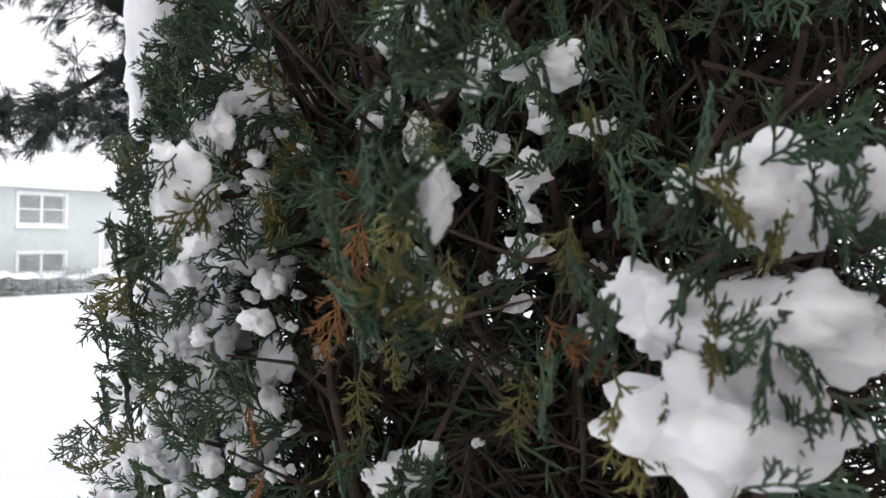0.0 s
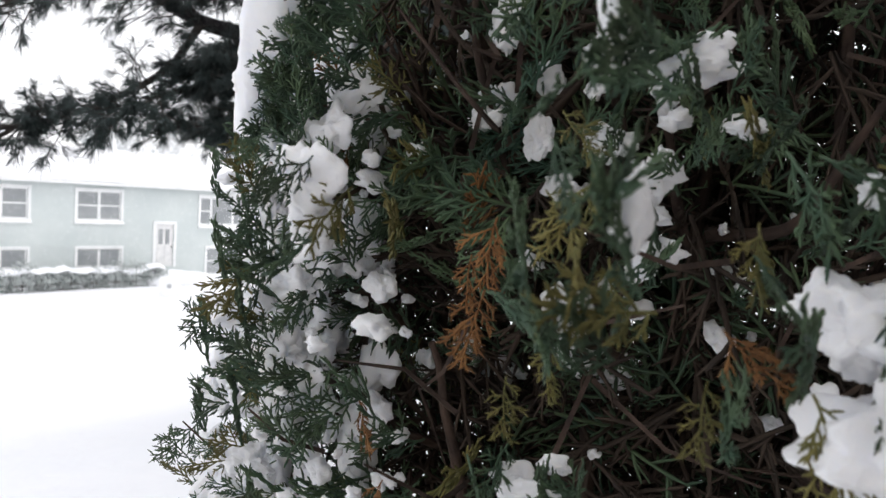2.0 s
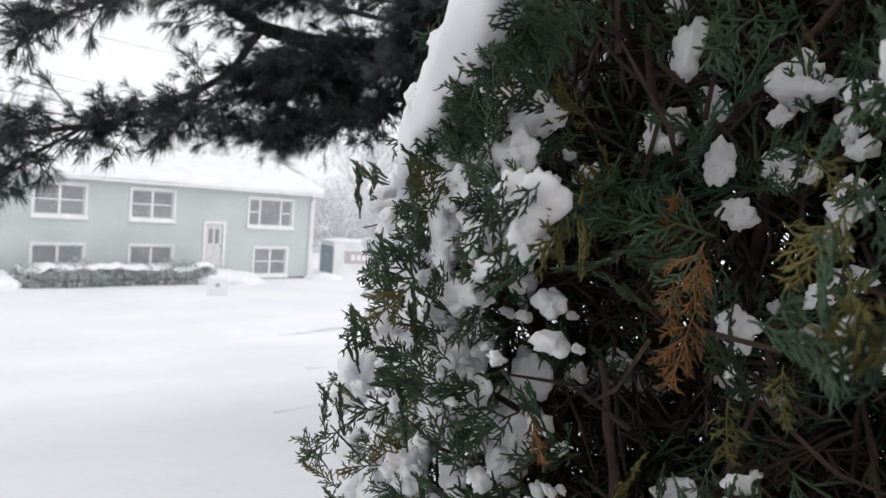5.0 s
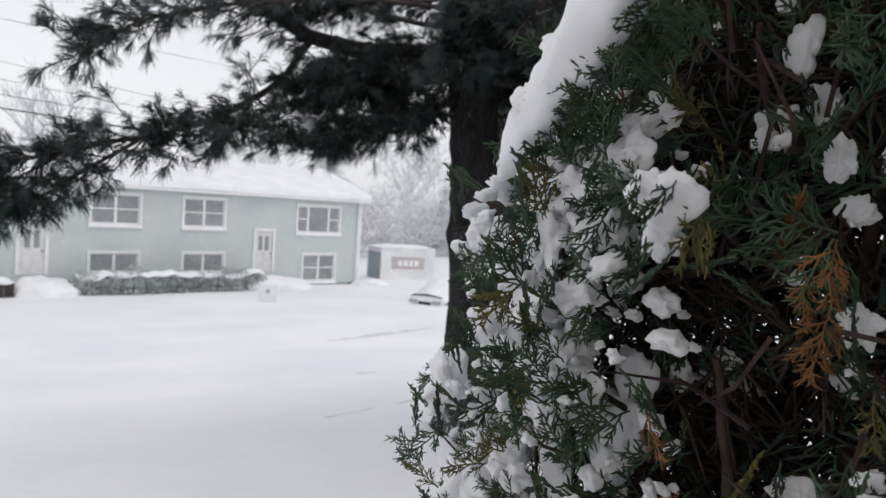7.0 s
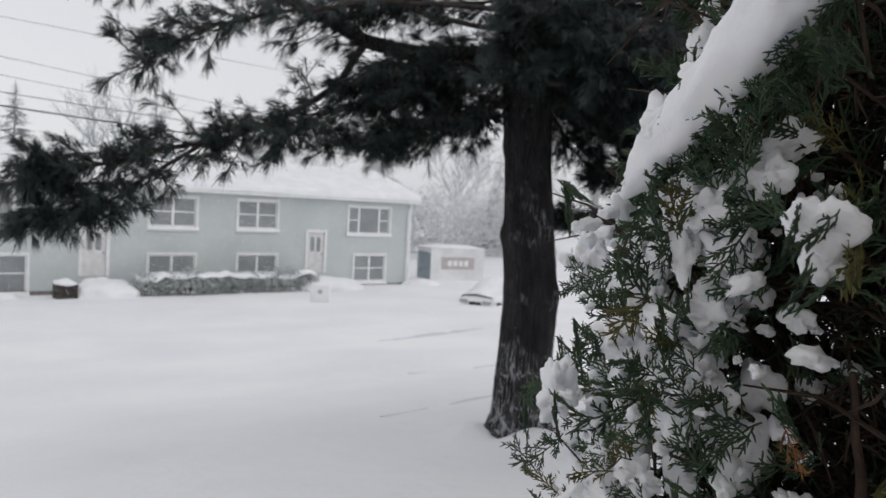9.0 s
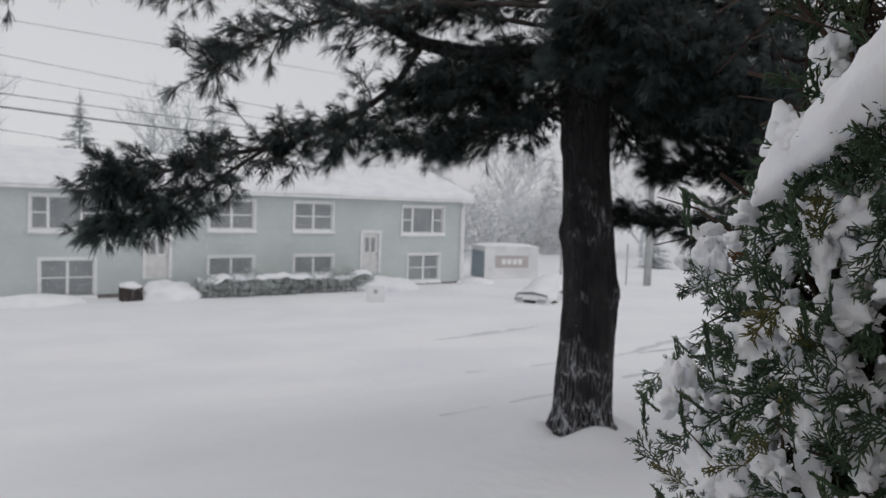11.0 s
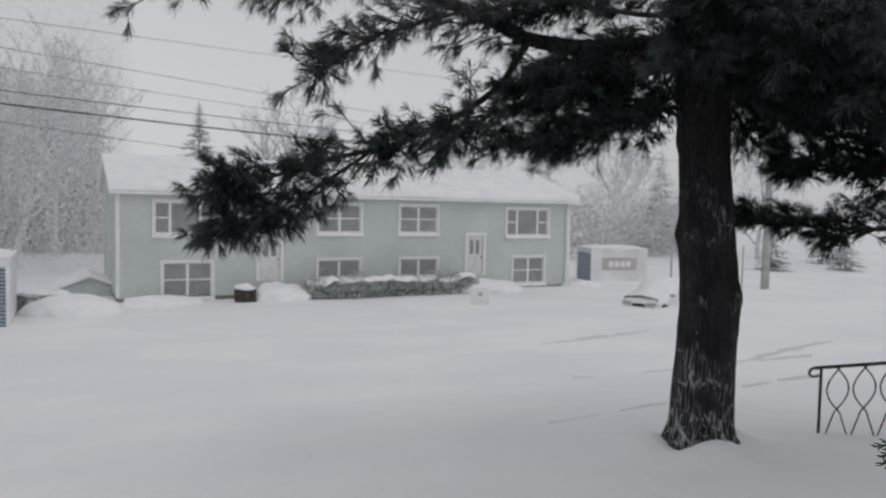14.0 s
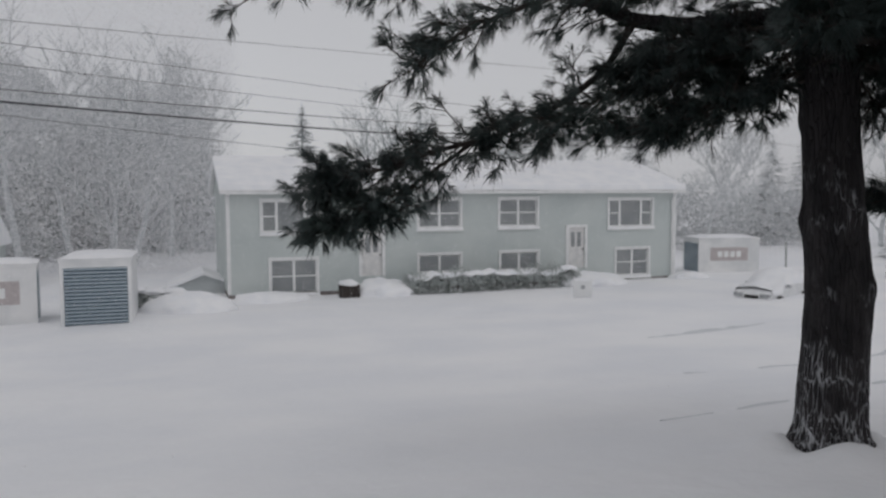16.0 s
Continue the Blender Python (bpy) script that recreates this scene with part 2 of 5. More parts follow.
TRAILS = (
    (5.0, 7.8, 0.985, 0.17, 10, 1.0, 0.3, 0.08), (8.8, 12.3, 0.995, -0.06, 4, 1.0, 0.3, 0.08), (11.4, 11.6, 0.97, 0.24, 9, 0.8, 0.3, 0.08), (12.6, 18.6, 0.972, 0.235, 7, 0.5, 0.35, 0.1),
)


def axis(spans):
    vals = []
    for a, b, n in spans:
        vals += [a + (b - a) * i / n for i in range(n)]
    return vals + [spans[-1][1]]


xs = axis([(-1500, -60, 12), (-60, -12, 24), (-12, 1, 60), (1, 17, 170), (17, 34, 50), (34, 80, 34), (80, 1500, 12)])
ys = axis([(-800, -30, 8), (-30, -2, 20), (-2, 3, 30), (3, 13, 125), (13, 24, 55), (24, 40, 36), (40, 90, 24), (90, 3000, 14)])
s = Shape().grid([[(x, y, level(x, y)) for x in xs] for y in ys])
ground = tagged(part("ground", s, SNOW_GROUND, smooth=True), "deep wind-blown fresh snow over lawn and street", "snow", kind="structure")


# thin grey strips laid along old wheel ruts
RUTS = ((5.8, 7.85, 6.6, 7.84, 0.09), (7.1, 8.07, 7.95, 8.04, 0.11), (9.5, 12.36, 10.3, 12.14, 0.17), (11.1, 12.2, 11.9, 11.8, 0.15),
        (12.6, 11.75, 18.8, 13.55, 0.17), (13.6, 11.5, 15.6, 11.75, 0.14), (10.1, 8.72, 10.9, 8.92, 0.09), (11.2, 9.0, 12.3, 9.22, 0.11), (13.0, 18.7, 18.2, 19.95, 0.22))
for x0, y0, x1, y1, w in RUTS:
    along = Vector((x1 - x0, y1 - y0, 0))
    side = Vector((-along.y, along.x, 0)).normalized()
    rows = []
    for i in range(41):
        k = i / 40
        h = 1.9 * w * math.sin(math.pi * k) ** 0.6 * max(0.12, 0.62 + 0.75 * noise.noise((k * along.length * 1.6, x0, y0)))
        c = Vector((x0, y0, 0)) + along * k + side * 0.12 * noise.noise((k * along.length * 0.9, y0, 3))
        rows.append([(c.x + side.x * o * h, c.y + side.y * o * h, level(c.x + side.x * o * h, c.y + side.y * o * h) + (0.014 if abs(o) < 0.9 else -0.01)) for o in (-1, -0.6, 0, 0.6, 1)])
    tagged(part("wheel_rut", Shape().grid(rows), SNOW_GREY, smooth=True), "thin grey strip along an old wheel rut", "rut", "wheel ruts", kind="structure")


# ---- house across the street ----
def welded(s):
    """One skin: shared corners merged, inner faces left out."""
    ids, verts, seen = {}, [], {}
    for f in s.f:
        q = []
        for i in f:
            key = tuple(round(c, 4) for c in s.v[i])
            if key not in ids:
                ids[key] = len(verts)
                verts.append(key)
            q.append(ids[key])
        k = tuple(sorted(q))
        if k in seen:
            seen[k] = None
        else:
            seen[k] = tuple(q)
    s.v, s.f = verts, [f for f in seen.values() if f]
    return s


def punched(x0, x1, z0, z1, y0, y1, holes):
    """A wall slab with rectangular openings right through it."""
    s = Shape()
    gx = sorted({x0, x1, *(h[0] for h in holes), *(h[1] for h in holes)})
    gz = sorted({z0, z1, *(h[2] for h in holes), *(h[3] for h in holes)})
    for a, b in zip(gx, gx[1:]):
        for c, d in zip(gz, gz[1:]):
            mx, mz = (a + b) / 2, (c + d) / 2
            if not any(h[0] < mx < h[1] and h[2] < mz < h[3] for h in holes):
                s.box(a, b, y0, y1, c, d)
    return welded(s)


HX0, HX1, HY, HZ0, HZ1 = 2.80, 26.55, 36.06, -1.93, 2.62
# x0, x1, bottom, top, sashes, rail across
WINDOWS = (
    (4.35, 6.95, 0.85, 2.25, 3, 0), (4.70, 6.80, -1.98, -0.45, 2, 1), (11.80, 13.95, 0.92, 2.28, 2, 1), (11.80, 13.95, -1.28, -0.43, 2, 0),
    (16.08, 18.15, 0.92, 2.28, 2, 1), (16.12, 18.20, -1.30, -0.42, 2, 0), (22.40, 25.05, 0.80, 2.22, 3, 0), (22.85, 24.85, -1.83, -0.42, 2, 1),
)
DOORS = ((8.95, 9.95, -1.35, 0.78), (19.95, 20.93, -1.35, 0.78))
house = tagged(base("house", 0, HY, -2.1), "long sage-green two-storey duplex, paled for haze, with white trim under snow", "house")


def hpart(name, shape, mat, parent=None, label="", smooth=False):
    """A part of the house, built in world metres."""
    shape.v = [(x, y - HY, z + 2.1) for x, y, z in shape.v]
    return part(name, shape, mat, parent or house, label, smooth)


holes = [w[:4] for w in WINDOWS] + list(DOORS)
hpart("wall", punched(HX0, HX1, HZ0, HZ1, HY, HY + 0.22, holes), SIDING, label="sage lap siding, paled for haze")
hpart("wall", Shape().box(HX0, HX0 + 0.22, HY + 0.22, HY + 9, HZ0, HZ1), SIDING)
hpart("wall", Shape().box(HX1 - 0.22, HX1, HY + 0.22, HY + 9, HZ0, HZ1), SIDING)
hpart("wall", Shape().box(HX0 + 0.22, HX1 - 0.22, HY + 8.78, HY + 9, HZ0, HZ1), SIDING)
hpart("foundation", Shape().box(HX0 + 0.05, HX1 - 0.05, HY + 0.04, HY + 8.9, -3.0, HZ0), FOUNDATION, label="dark concrete base")
for x in (HX0, HX1):
    s = Shape()
    s.v = [(x - 0.1, HY, HZ1), (x - 0.1, HY + 9, HZ1), (x - 0.1, HY + 4.5, HZ1 + 1.42), (x + 0.1, HY, HZ1), (x + 0.1, HY + 9, HZ1), (x + 0.1, HY + 4.5, HZ1 + 1.42)]
    s.f = [(0, 2, 1), (3, 4, 5), (0, 1, 4, 3), (1, 2, 5, 4), (2, 0, 3, 5)]
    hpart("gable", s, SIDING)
for x in (HX0 - 0.025, HX1 - 0.135):
    hpart("corner_board", Shape().box(x, x + 0.16, HY - 0.03, HY + 0.13, HZ0, HZ1), TRIM)
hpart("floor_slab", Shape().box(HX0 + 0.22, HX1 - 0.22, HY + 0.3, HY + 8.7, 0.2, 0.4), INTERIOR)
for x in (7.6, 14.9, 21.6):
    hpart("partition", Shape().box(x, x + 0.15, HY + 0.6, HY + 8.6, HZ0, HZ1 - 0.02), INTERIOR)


def roof_shape(y_eave, lift, thick, over):
    s = Shape()
    rows = []
    for i in range(25):
        x = HX0 - over + (HX1 - HX0 + 2 * over) * i / 24
        w = 0.03 * noise.noise((x * 0.5, lift, 1)) if lift > 0.1 else 0
        top = [(x, y_eave, HZ1 + lift + w), (x, HY + 2, HZ1 + lift + 0.78 + w), (x, HY + 4.5, HZ1 + lift + 1.52 + w), (x, HY + 7, HZ1 + lift + 0.78), (x, HY + 9.45, HZ1 + lift)]
        rows.append(top + [(a, b, c - thick) for a, b, c in reversed(top)])
    s.grid(rows, closed=True)
    s.f += [tuple(reversed(range(10))), tuple(24 * 10 + k for k in range(10))]
    return s


hpart("roof", roof_shape(HY - 0.42, 0.10, 0.16, 0.3), TRIM, label="roof deck with white fascia")
roof_snow = hpart("roof_snow", roof_shape(HY - 0.46, 0.38, 0.27, 0.33), SNOW_HOUSE, label="thick layer of snow on the roof", smooth=False)
hpart("vent_pipe", Shape().tube([(7.2, HY + 4.2, 4.0), (7.2, HY + 4.2, 4.75)], [0.09, 0.09], 8), FOUNDATION)
hpart("gutter", Shape().box(HX0 - 0.3, HX1 + 0.3, HY - 0.53, HY - 0.43, HZ1 - 0.05, HZ1 + 0.07), TRIM)
hpart("downspout", Shape().tube([(HX1 - 0.25, HY - 0.45, HZ1 - 0.05), (HX1 - 0.25, HY - 0.08, HZ1 - 0.4), (HX1 - 0.25, HY - 0.08, HZ0)], [0.045] * 3, 6), TRIM)

for x0, x1, z0, z1, n, rail in WINDOWS:
    w = hpart("window", Shape().box(x0 - 0.11, x1 + 0.11, HY - 0.05, HY - 0.003, z1, z1 + 0.12)
              .box(x0 - 0.11, x1 + 0.11, HY - 0.05, HY - 0.003, z0 - 0.12, z0)
              .box(x0 - 0.11, x0, HY - 0.05, HY - 0.003, z0, z1).box(x1, x1 + 0.11, HY - 0.05, HY - 0.003, z0, z1), TRIM)
    cuts = [x0, x0 + (x1 - x0) * 0.25, x0 + (x1 - x0) * 0.75, x1] if n == 3 else [x0, (x0 + x1) / 2, x1]
    for a, b in zip(cuts, cuts[1:]):
        s = Shape().box(a, a + 0.06, HY + 0.04, HY + 0.10, z0, z1).box(b - 0.06, b, HY + 0.04, HY + 0.10, z0, z1)
        s.box(a + 0.06, b - 0.06, HY + 0.04, HY + 0.10, z0, z0 + 0.06).box(a + 0.06, b - 0.06, HY + 0.04, HY + 0.10, z1 - 0.06, z1)
        if rail or (n == 3 and b - a < 1):
            s.box(a + 0.06, b - 0.06, HY + 0.04, HY + 0.09, (z0 + z1) / 2 - 0.03, (z0 + z1) / 2 + 0.03)
        hpart("sash", s, TRIM, w)
        hpart("pane", Shape().box(a + 0.055, b - 0.055, HY + 0.065, HY + 0.075, z0 + 0.055, z1 - 0.055), GLASS, w)
    hpart("sill", Shape().box(x0 - 0.15, x1 + 0.15, HY - 0.12, HY - 0.003, z0 - 0.19, z0 - 0.123), TRIM, w)
    s = Shape()
    rows = []
    for i in range(13):
        x = x0 - 0.12 + (x1 - x0 + 0.24) * i / 12
        h = 0.06 + 0.05 * noise.noise((x * 2, z0, 5))
        rows.append([(x, HY - 0.13, z0 - 0.12), (x, HY - 0.11, z0 - 0.12 + h), (x, HY - 0.05, z0 - 0.12 + h * 1.4)])
    s.grid(rows)
    hpart("sill_snow", s, SNOW_HOUSE, w, "snow drifted on the sill")
for x0, x1, z0, z1 in DOORS:
    d = hpart("door", Shape().box(x0, x1, HY + 0.05, HY + 0.10, z0, z1), DOOR_WHITE, label="white entrance door with two tall lights")
    hpart("door_frame", Shape().box(x0 - 0.14, x0, HY - 0.06, HY - 0.003, z0, z1 + 0.15).box(x1, x1 + 0.14, HY - 0.06, HY - 0.003, z0, z1 + 0.15)
          .box(x0, x1, HY - 0.06, HY - 0.003, z1, z1 + 0.15), TRIM, d)
    for k in (0.32, 0.68):
        c = x0 + (x1 - x0) * k
        hpart("door_light", Shape().box(c - 0.11, c + 0.11, HY + 0.03, HY + 0.048, z1 - 1.0, z1 - 0.25), GLASS, d, "narrow dark glass light")
    for k, q in ((0.3, 0.25), (0.7, 0.25)):
        c = x0 + (x1 - x0) * k
        hpart("door_panel", Shape().box(c - 0.15, c + 0.15, HY + 0.035, HY + 0.048, z0 + q, z0 + 0.95), DOOR_WHITE, d)
    hpart("door_knob", Shape().tube([(x1 - 0.1, HY + 0.05, z0 + 1.0), (x1 - 0.1, HY - 0.02, z0 + 1.0)], [0.03, 0.035], 8), IRON, d)


# ---- snow heaps ----
def blob(name, x, y, z, a, b, c, seed, mat=SNOW_HOUSE, rough=0.18, sub=4, rz=0.0):
    """A rounded lump of snow with an uneven skin and a flattened foot."""
    bm = bmesh.new()
    bmesh.ops.create_icosphere(bm, subdivisions=sub, radius=1)
    off = Vector((seed * 3.1, seed * 1.7, seed * 0.9))
    for v in bm.verts:
        p = v.co.copy()
        k = 1 + rough * (1.5 * noise.noise(p * 1.15 + off) + 0.85 * noise.noise(p * 2.6 + off * 1.3) + 0.28 * noise.noise(p * 5.5 + off) + 0.13 * noise.noise(p * 12 + off) + 0.05 * noise.noise(p * 26 + off))
        p *= max(k, 0.35)
        if p.z < 0:
            p.x *= 1 + 0.25 * p.z
            p.z *= 0.8
        v.co = (p.x * a, p.y * b, p.z * c)
    me = bpy.data.meshes.new(name)
    bm.to_mesh(me)
    bm.free()
    me.materials.append(mat)
    me.polygons.foreach_set("use_smooth", [True] * len(me.polygons))
    ob = new(name, me)
    ob.matrix_world = pose(x, y, z, 0, 0, rz)
    return ob


for i, (x, y, w, d, h) in enumerate(((9.6, 34.9, 1.5, 1.2, 0.85), (20.6, 34.6, 1.7, 1.3, 0.75), (4.4, 34.6, 1.7, 0.9, 0.5), (1.3, 32.6, 1.9, 1.2, 0.75), (27.0, 35.4, 1.2, 0.8, 0.4))):
    tagged(blob("snow_drift", x, y, level(x, y) - 0.05, w, d, h, i + 1), "rounded heap of drifted snow on the ground", "snow heap", "drifts by the house")


# ---- things along the street ----
def leaf_mass(name, rng, centre, size, count, leaf, mat, parent=None, label=""):
    """A shrub's outer leaves: many small bent blades round an uneven body."""
    s = Shape()
    for _ in range(count):
        d = Vector((rng.gauss(0, 1), rng.gauss(0, 1), rng.gauss(0, 1))).normalized()
        k = 0.6 + 0.45 * rng.random() + 0.2 * noise.noise(d * 2 + Vector(centre))
        p = Vector((centre[0] + d.x * size[0] * k, centre[1] + d.y * size[1] * k, centre[2] + d.z * size[2] * k))
        u = Vector((rng.gauss(0, 1), rng.gauss(0, 1), rng.gauss(0, 1))).normalized()
        v = u.orthogonal().normalized()
        b = len(s.v)
        s.v += [tuple(p - u * leaf), tuple(p + v * leaf * 0.45), tuple(p + u * leaf), tuple(p - v * leaf * 0.45)]
        s.f += [(b, b + 1, b + 2), (b, b + 2, b + 3)]
    return part(name, s, mat, parent, label)


rng = random.Random(5)
hedge = tagged(base("hedge", 15.2, 34.5, -2.1), "clipped leafless hedge capped with thick snow", "hedge")
for i in range(9):
    x = -4.0 + i * 1.0
    sz = 0.62 + 0.12 * rng.random()
    leaf_mass("shrub", rng, (x, 0.05 * rng.gauss(0, 1), 0.45), (sz, 0.6, 0.42 + (0.42 if i in (2, 6, 7) else 0.12) * (0.7 + 0.3 * rng.random())), 800, 0.075, HEDGE, hedge)
    s = Shape()
    s.tube([(x, 0, -0.1), (x + 0.05, 0, 0.5), (x - 0.1, 0.05, 0.8)], [0.03, 0.02, 0.01], 5)
    part("stem", s, PINE_TWIG, hedge)
rows = []
for i in range(46):
    x = -4.45 + 8.95 * i / 45
    h = 0.76 + 0.30 * noise.noise((x * 0.9, 0, 2)) + 0.14 * noise.noise((x * 2.3, 0, 5)) - 0.25 * max(0, abs(x) - 4.2)
    w = (0.40 + 0.16 * noise.noise((x * 1.3, 4, 0))) * min(1.0, 0.3 + (4.5 - abs(x)) * 0.9)
    rows.append([(x, w * math.cos(a), h + 0.20 * math.sin(a) * (1 if math.sin(a) > 0 else 0.25)) for a in [2 * math.pi * k / 12 for k in range(12)]])
part("snow_cap", Shape().grid(rows, closed=True), SNOW_HOUSE, hedge, "thick rounded cap of snow", True)

low = tagged(base("low_shrub", -0.3, 34.4, level(-0.3, 34.4) - 0.05), "low evergreen shrubs under a loose cap of snow", "shrub")
for x, a, h in ((-0.75, 0.5, 0.5), (0.0, 0.6, 0.42), (0.8, 0.6, 0.36)):
    leaf_mass("foliage", rng, (x, 0, 0.35), (a, 0.5, h), 700, 0.07, HEDGE, low)
    cap = blob("snow_cap", x, -0.02, 0.28 + h, a * 0.9, 0.45, 0.17, 40 + x)
    cap.parent = low

bin_ = tagged(base("planter_box", 8.0, 34.6, -2.15), "dark square planter box topped with snow", "planter")
soften(part("box", Shape().box(-0.42, 0.42, -0.35, 0.35, 0, 0.62), PINE_TWIG, bin_), 0.03)
cap = blob("snow_cap", 0, 0, 0.62, 0.46, 0.4, 0.2, 31)
cap.parent = bin_

board = tagged(base("yard_sign", 17.1, 29.5, level(17.1, 29.5) - 0.1, -20), "small pale board sign standing in the snow", "sign")
part("panel", Shape().box(-0.36, 0.36, -0.03, 0.03, 0.12, 0.82), STEEL_WHITE, board)
part("emblem", Shape().tube([(0, -0.034, 0.56), (0, -0.04, 0.56)], [0.1, 0.1], 10), LAMP_GLASS, board, "grey round emblem")
for x in (-0.36, 0.36):
    part("leg", Shape().box(x - 0.03, x + 0.03, -0.04, 0.04, -0.2, 0.88), STEEL_WHITE, board)
part("snow_cap", Shape().box(-0.38, 0.38, -0.05, 0.05, 0.88, 0.94), SNOW_HOUSE, board)


def container(x, y, z, rz, w, d, h, slats, sign, label):
    """A storage container: corner posts, roller door of ribs at its front, an optional sign panel on a side."""
    c = tagged(base("storage_container", x, y, z, rz), label, "container", "storage containers")
    part("body", punched(-w / 2, w / 2, 0.0, h, -d / 2, -d / 2 + 0.06, [(-w / 2 + 0.12, w / 2 - 0.12, 0.1, h - 0.22)])
         .box(-w / 2, w / 2, d / 2 - 0.06, d / 2, 0, h).box(-w / 2, -w / 2 + 0.06, -d / 2 + 0.06, d / 2 - 0.06, 0, h)
         .box(w / 2 - 0.06, w / 2, -d / 2 + 0.06, d / 2 - 0.06, 0, h), STEEL_WHITE, c)
    door = part("roller_door", Shape().box(-w / 2 + 0.12, w / 2 - 0.12, -d / 2 + 0.045, -d / 2 + 0.058, 0.1, h - 0.22), STEEL_SHADE, c, "blue ribbed roller door")
    slat = Shape().box(-w / 2 + 0.13, w / 2 - 0.13, -0.018, 0.016, -0.032, 0.032).mesh("slat", STEEL_BLUE)
    for i in range(slats):
        o = part("slat", slat, None, door)
        o.location = (0, -d / 2 + 0.03, 0.15 + (h - 0.42) * i / (slats - 1))
    part("lid", Shape().box(-w / 2 - 0.04, w / 2 + 0.04, -d / 2 - 0.04, d / 2 + 0.04, h, h + 0.1), STEEL_WHITE, c)
    rows = []
    for i in range(17):
        u = -w / 2 - 0.05 + (w + 0.1) * i / 16
        e = 0.15 * (1 - (abs(2 * i / 16 - 1)) ** 4)
        rows.append([(u, -d / 2 - 0.05 + (d + 0.1) * k / 10, h + 0.104 + e * (1 - abs(2 * k / 10 - 1) ** 5) + 0.02 * noise.noise((u * 2, k * 0.5, x))) for k in range(11)])
    part("snow_cap", Shape().grid(rows), SNOW_HOUSE, c, "rounded sheet of snow", True)
    if sign:
        sx = w / 2 + 0.004 if sign > 0 else -w / 2 - 0.012
        p = part("sign_panel", Shape().box(sx, sx + 0.008, -1.15, 1.15, h * 0.42, h * 0.78), SIGN_RED, c, "faded red sign panel")
        for k in range(4):
            part("emblem_bar", Shape().box(sx + (0.009 if sign > 0 else -0.004), sx + (0.012 if sign > 0 else -0.001), -0.7 + 0.38 * k, -0.42 + 0.38 * k, h * 0.52, h * 0.68), TRIM, p)
    return c


container(-2.05, 31.4, -2.20, -1, 2.3, 3.6, 2.42, 17, 0, "white storage container with blue roller door under snow")
container(-5.95, 32.0, -2.3, 96, 2.3, 3.4, 2.3, 20, -1, "white storage container with a red sign panel")
container(32.0, 39.0, -2.35, -105, 2.4, 3.7, 2.15, 18, 1, "white storage container with a sign panel, half drifted in")

# car under snow
car = tagged(base("car", 25.6, 27.5, level(25.6, 27.5) - 0.55, 22), "small pale car buried under snow, headlights and wheel showing", "car")
prof = ((-2.1, 0.45), (-2.12, 0.7), (-1.95, 0.86), (-1.1, 1.02), (-0.35, 1.48), (0.6, 1.55), (1.5, 1.42), (2.0, 1.02), (2.12, 0.6), (2.1, 0.42))
rows = []
for px, pz in prof:
    hw = 0.84 - 0.12 * max(0, pz - 0.9) / 0.5 - 0.1 * max(0, abs(px) - 1.8) / 0.3
    rows.append([(px, -hw, 0.25), (px, -hw, min(pz, 0.85)), (px, -hw * 0.92, pz), (px, 0, pz + 0.04), (px, hw * 0.92, pz), (px, hw, min(pz, 0.85)), (px, hw, 0.25)])
soften(part("body", Shape().grid(rows), CAR_PAINT, car, smooth=True), 0.02)
rows = []
for px, pz in prof[2:8]:
    hw = 0.80 - 0.10 * max(0, pz - 0.9) / 0.5
    t = 0.14 + 0.03 * noise.noise((px, 0, 9))
    rows.append([(px, -hw - 0.06, max(0.72, pz - 0.5)), (px, -hw, pz + t * 0.6), (px, 0, pz + t + 0.05), (px, hw, pz + t * 0.6), (px, hw + 0.06, max(0.72, pz - 0.5))])
part("snow_cap", Shape().grid(rows), SNOW_HOUSE, car, "smooth blanket of snow", True)
part("bumper", Shape().box(-2.2, -2.05, -0.7, 0.7, 0.2, 0.42), POLE, car, "grey lower bumper")
for y in (-0.58, 0.58):
    part("headlight", Shape().box(-2.17, -2.02, y - 0.2, y + 0.2, 0.62, 0.76), LAMP_GLASS, car)
part("grille", Shape().box(-2.165, -2.1, -0.3, 0.3, 0.55, 0.68), RUBBER, car)
for x in (-1.3, 1.3):
    for y in (-0.8, 0.8):
        a = [2 * math.pi * k / 20 for k in range(20)]
        tyre = part("wheel", Shape().grid([[(x + r * math.cos(q), y + o, 0.32 + r * math.sin(q)) for q in a] for r, o in ((0.2, -0.1), (0.33, -0.1), (0.33, 0.1), (0.2, 0.1), (0.2, -0.1))], closed=True), RUBBER, car, smooth=False)
        part("rim", Shape().tube([(x, y - 0.085, 0.32), (x, y + 0.085, 0.32)], [0.2, 0.2], 16), CAR_PAINT, tyre)
for y in (-0.92, 0.92):
    part("mirror", Shape().box(-0.75, -0.62, y - 0.08, y + 0.08, 0.95, 1.08), LAMP_GLASS, car)

# overhead line
pole = tagged(base("utility_pole", 36.9, 31.3, -2.3), "grey wooden utility pole with cross-arm beside the street", "utility pole")
part("mast", Shape().tube([(0, 0, -0.5), (0, 0, 9.6)], [0.24, 0.16], 12), POLE, pole)
part("cross_arm", Shape().box(-1.2, 1.2, -0.07, 0.07, 8.5, 8.65), POLE, pole)
sp = tagged(base("sign_post", 35.6, 31.8, -2.3), "thin grey metal post standing in snow", "post")
part("mast", Shape().tube([(0, 0, -0.4), (0.02, 0, 2.7)], [0.04, 0.04], 8), POLE, sp)
sp2 = tagged(base("marker_post", 31.6, 33.2, -2.2), "thin dark metal post standing in snow", "post")
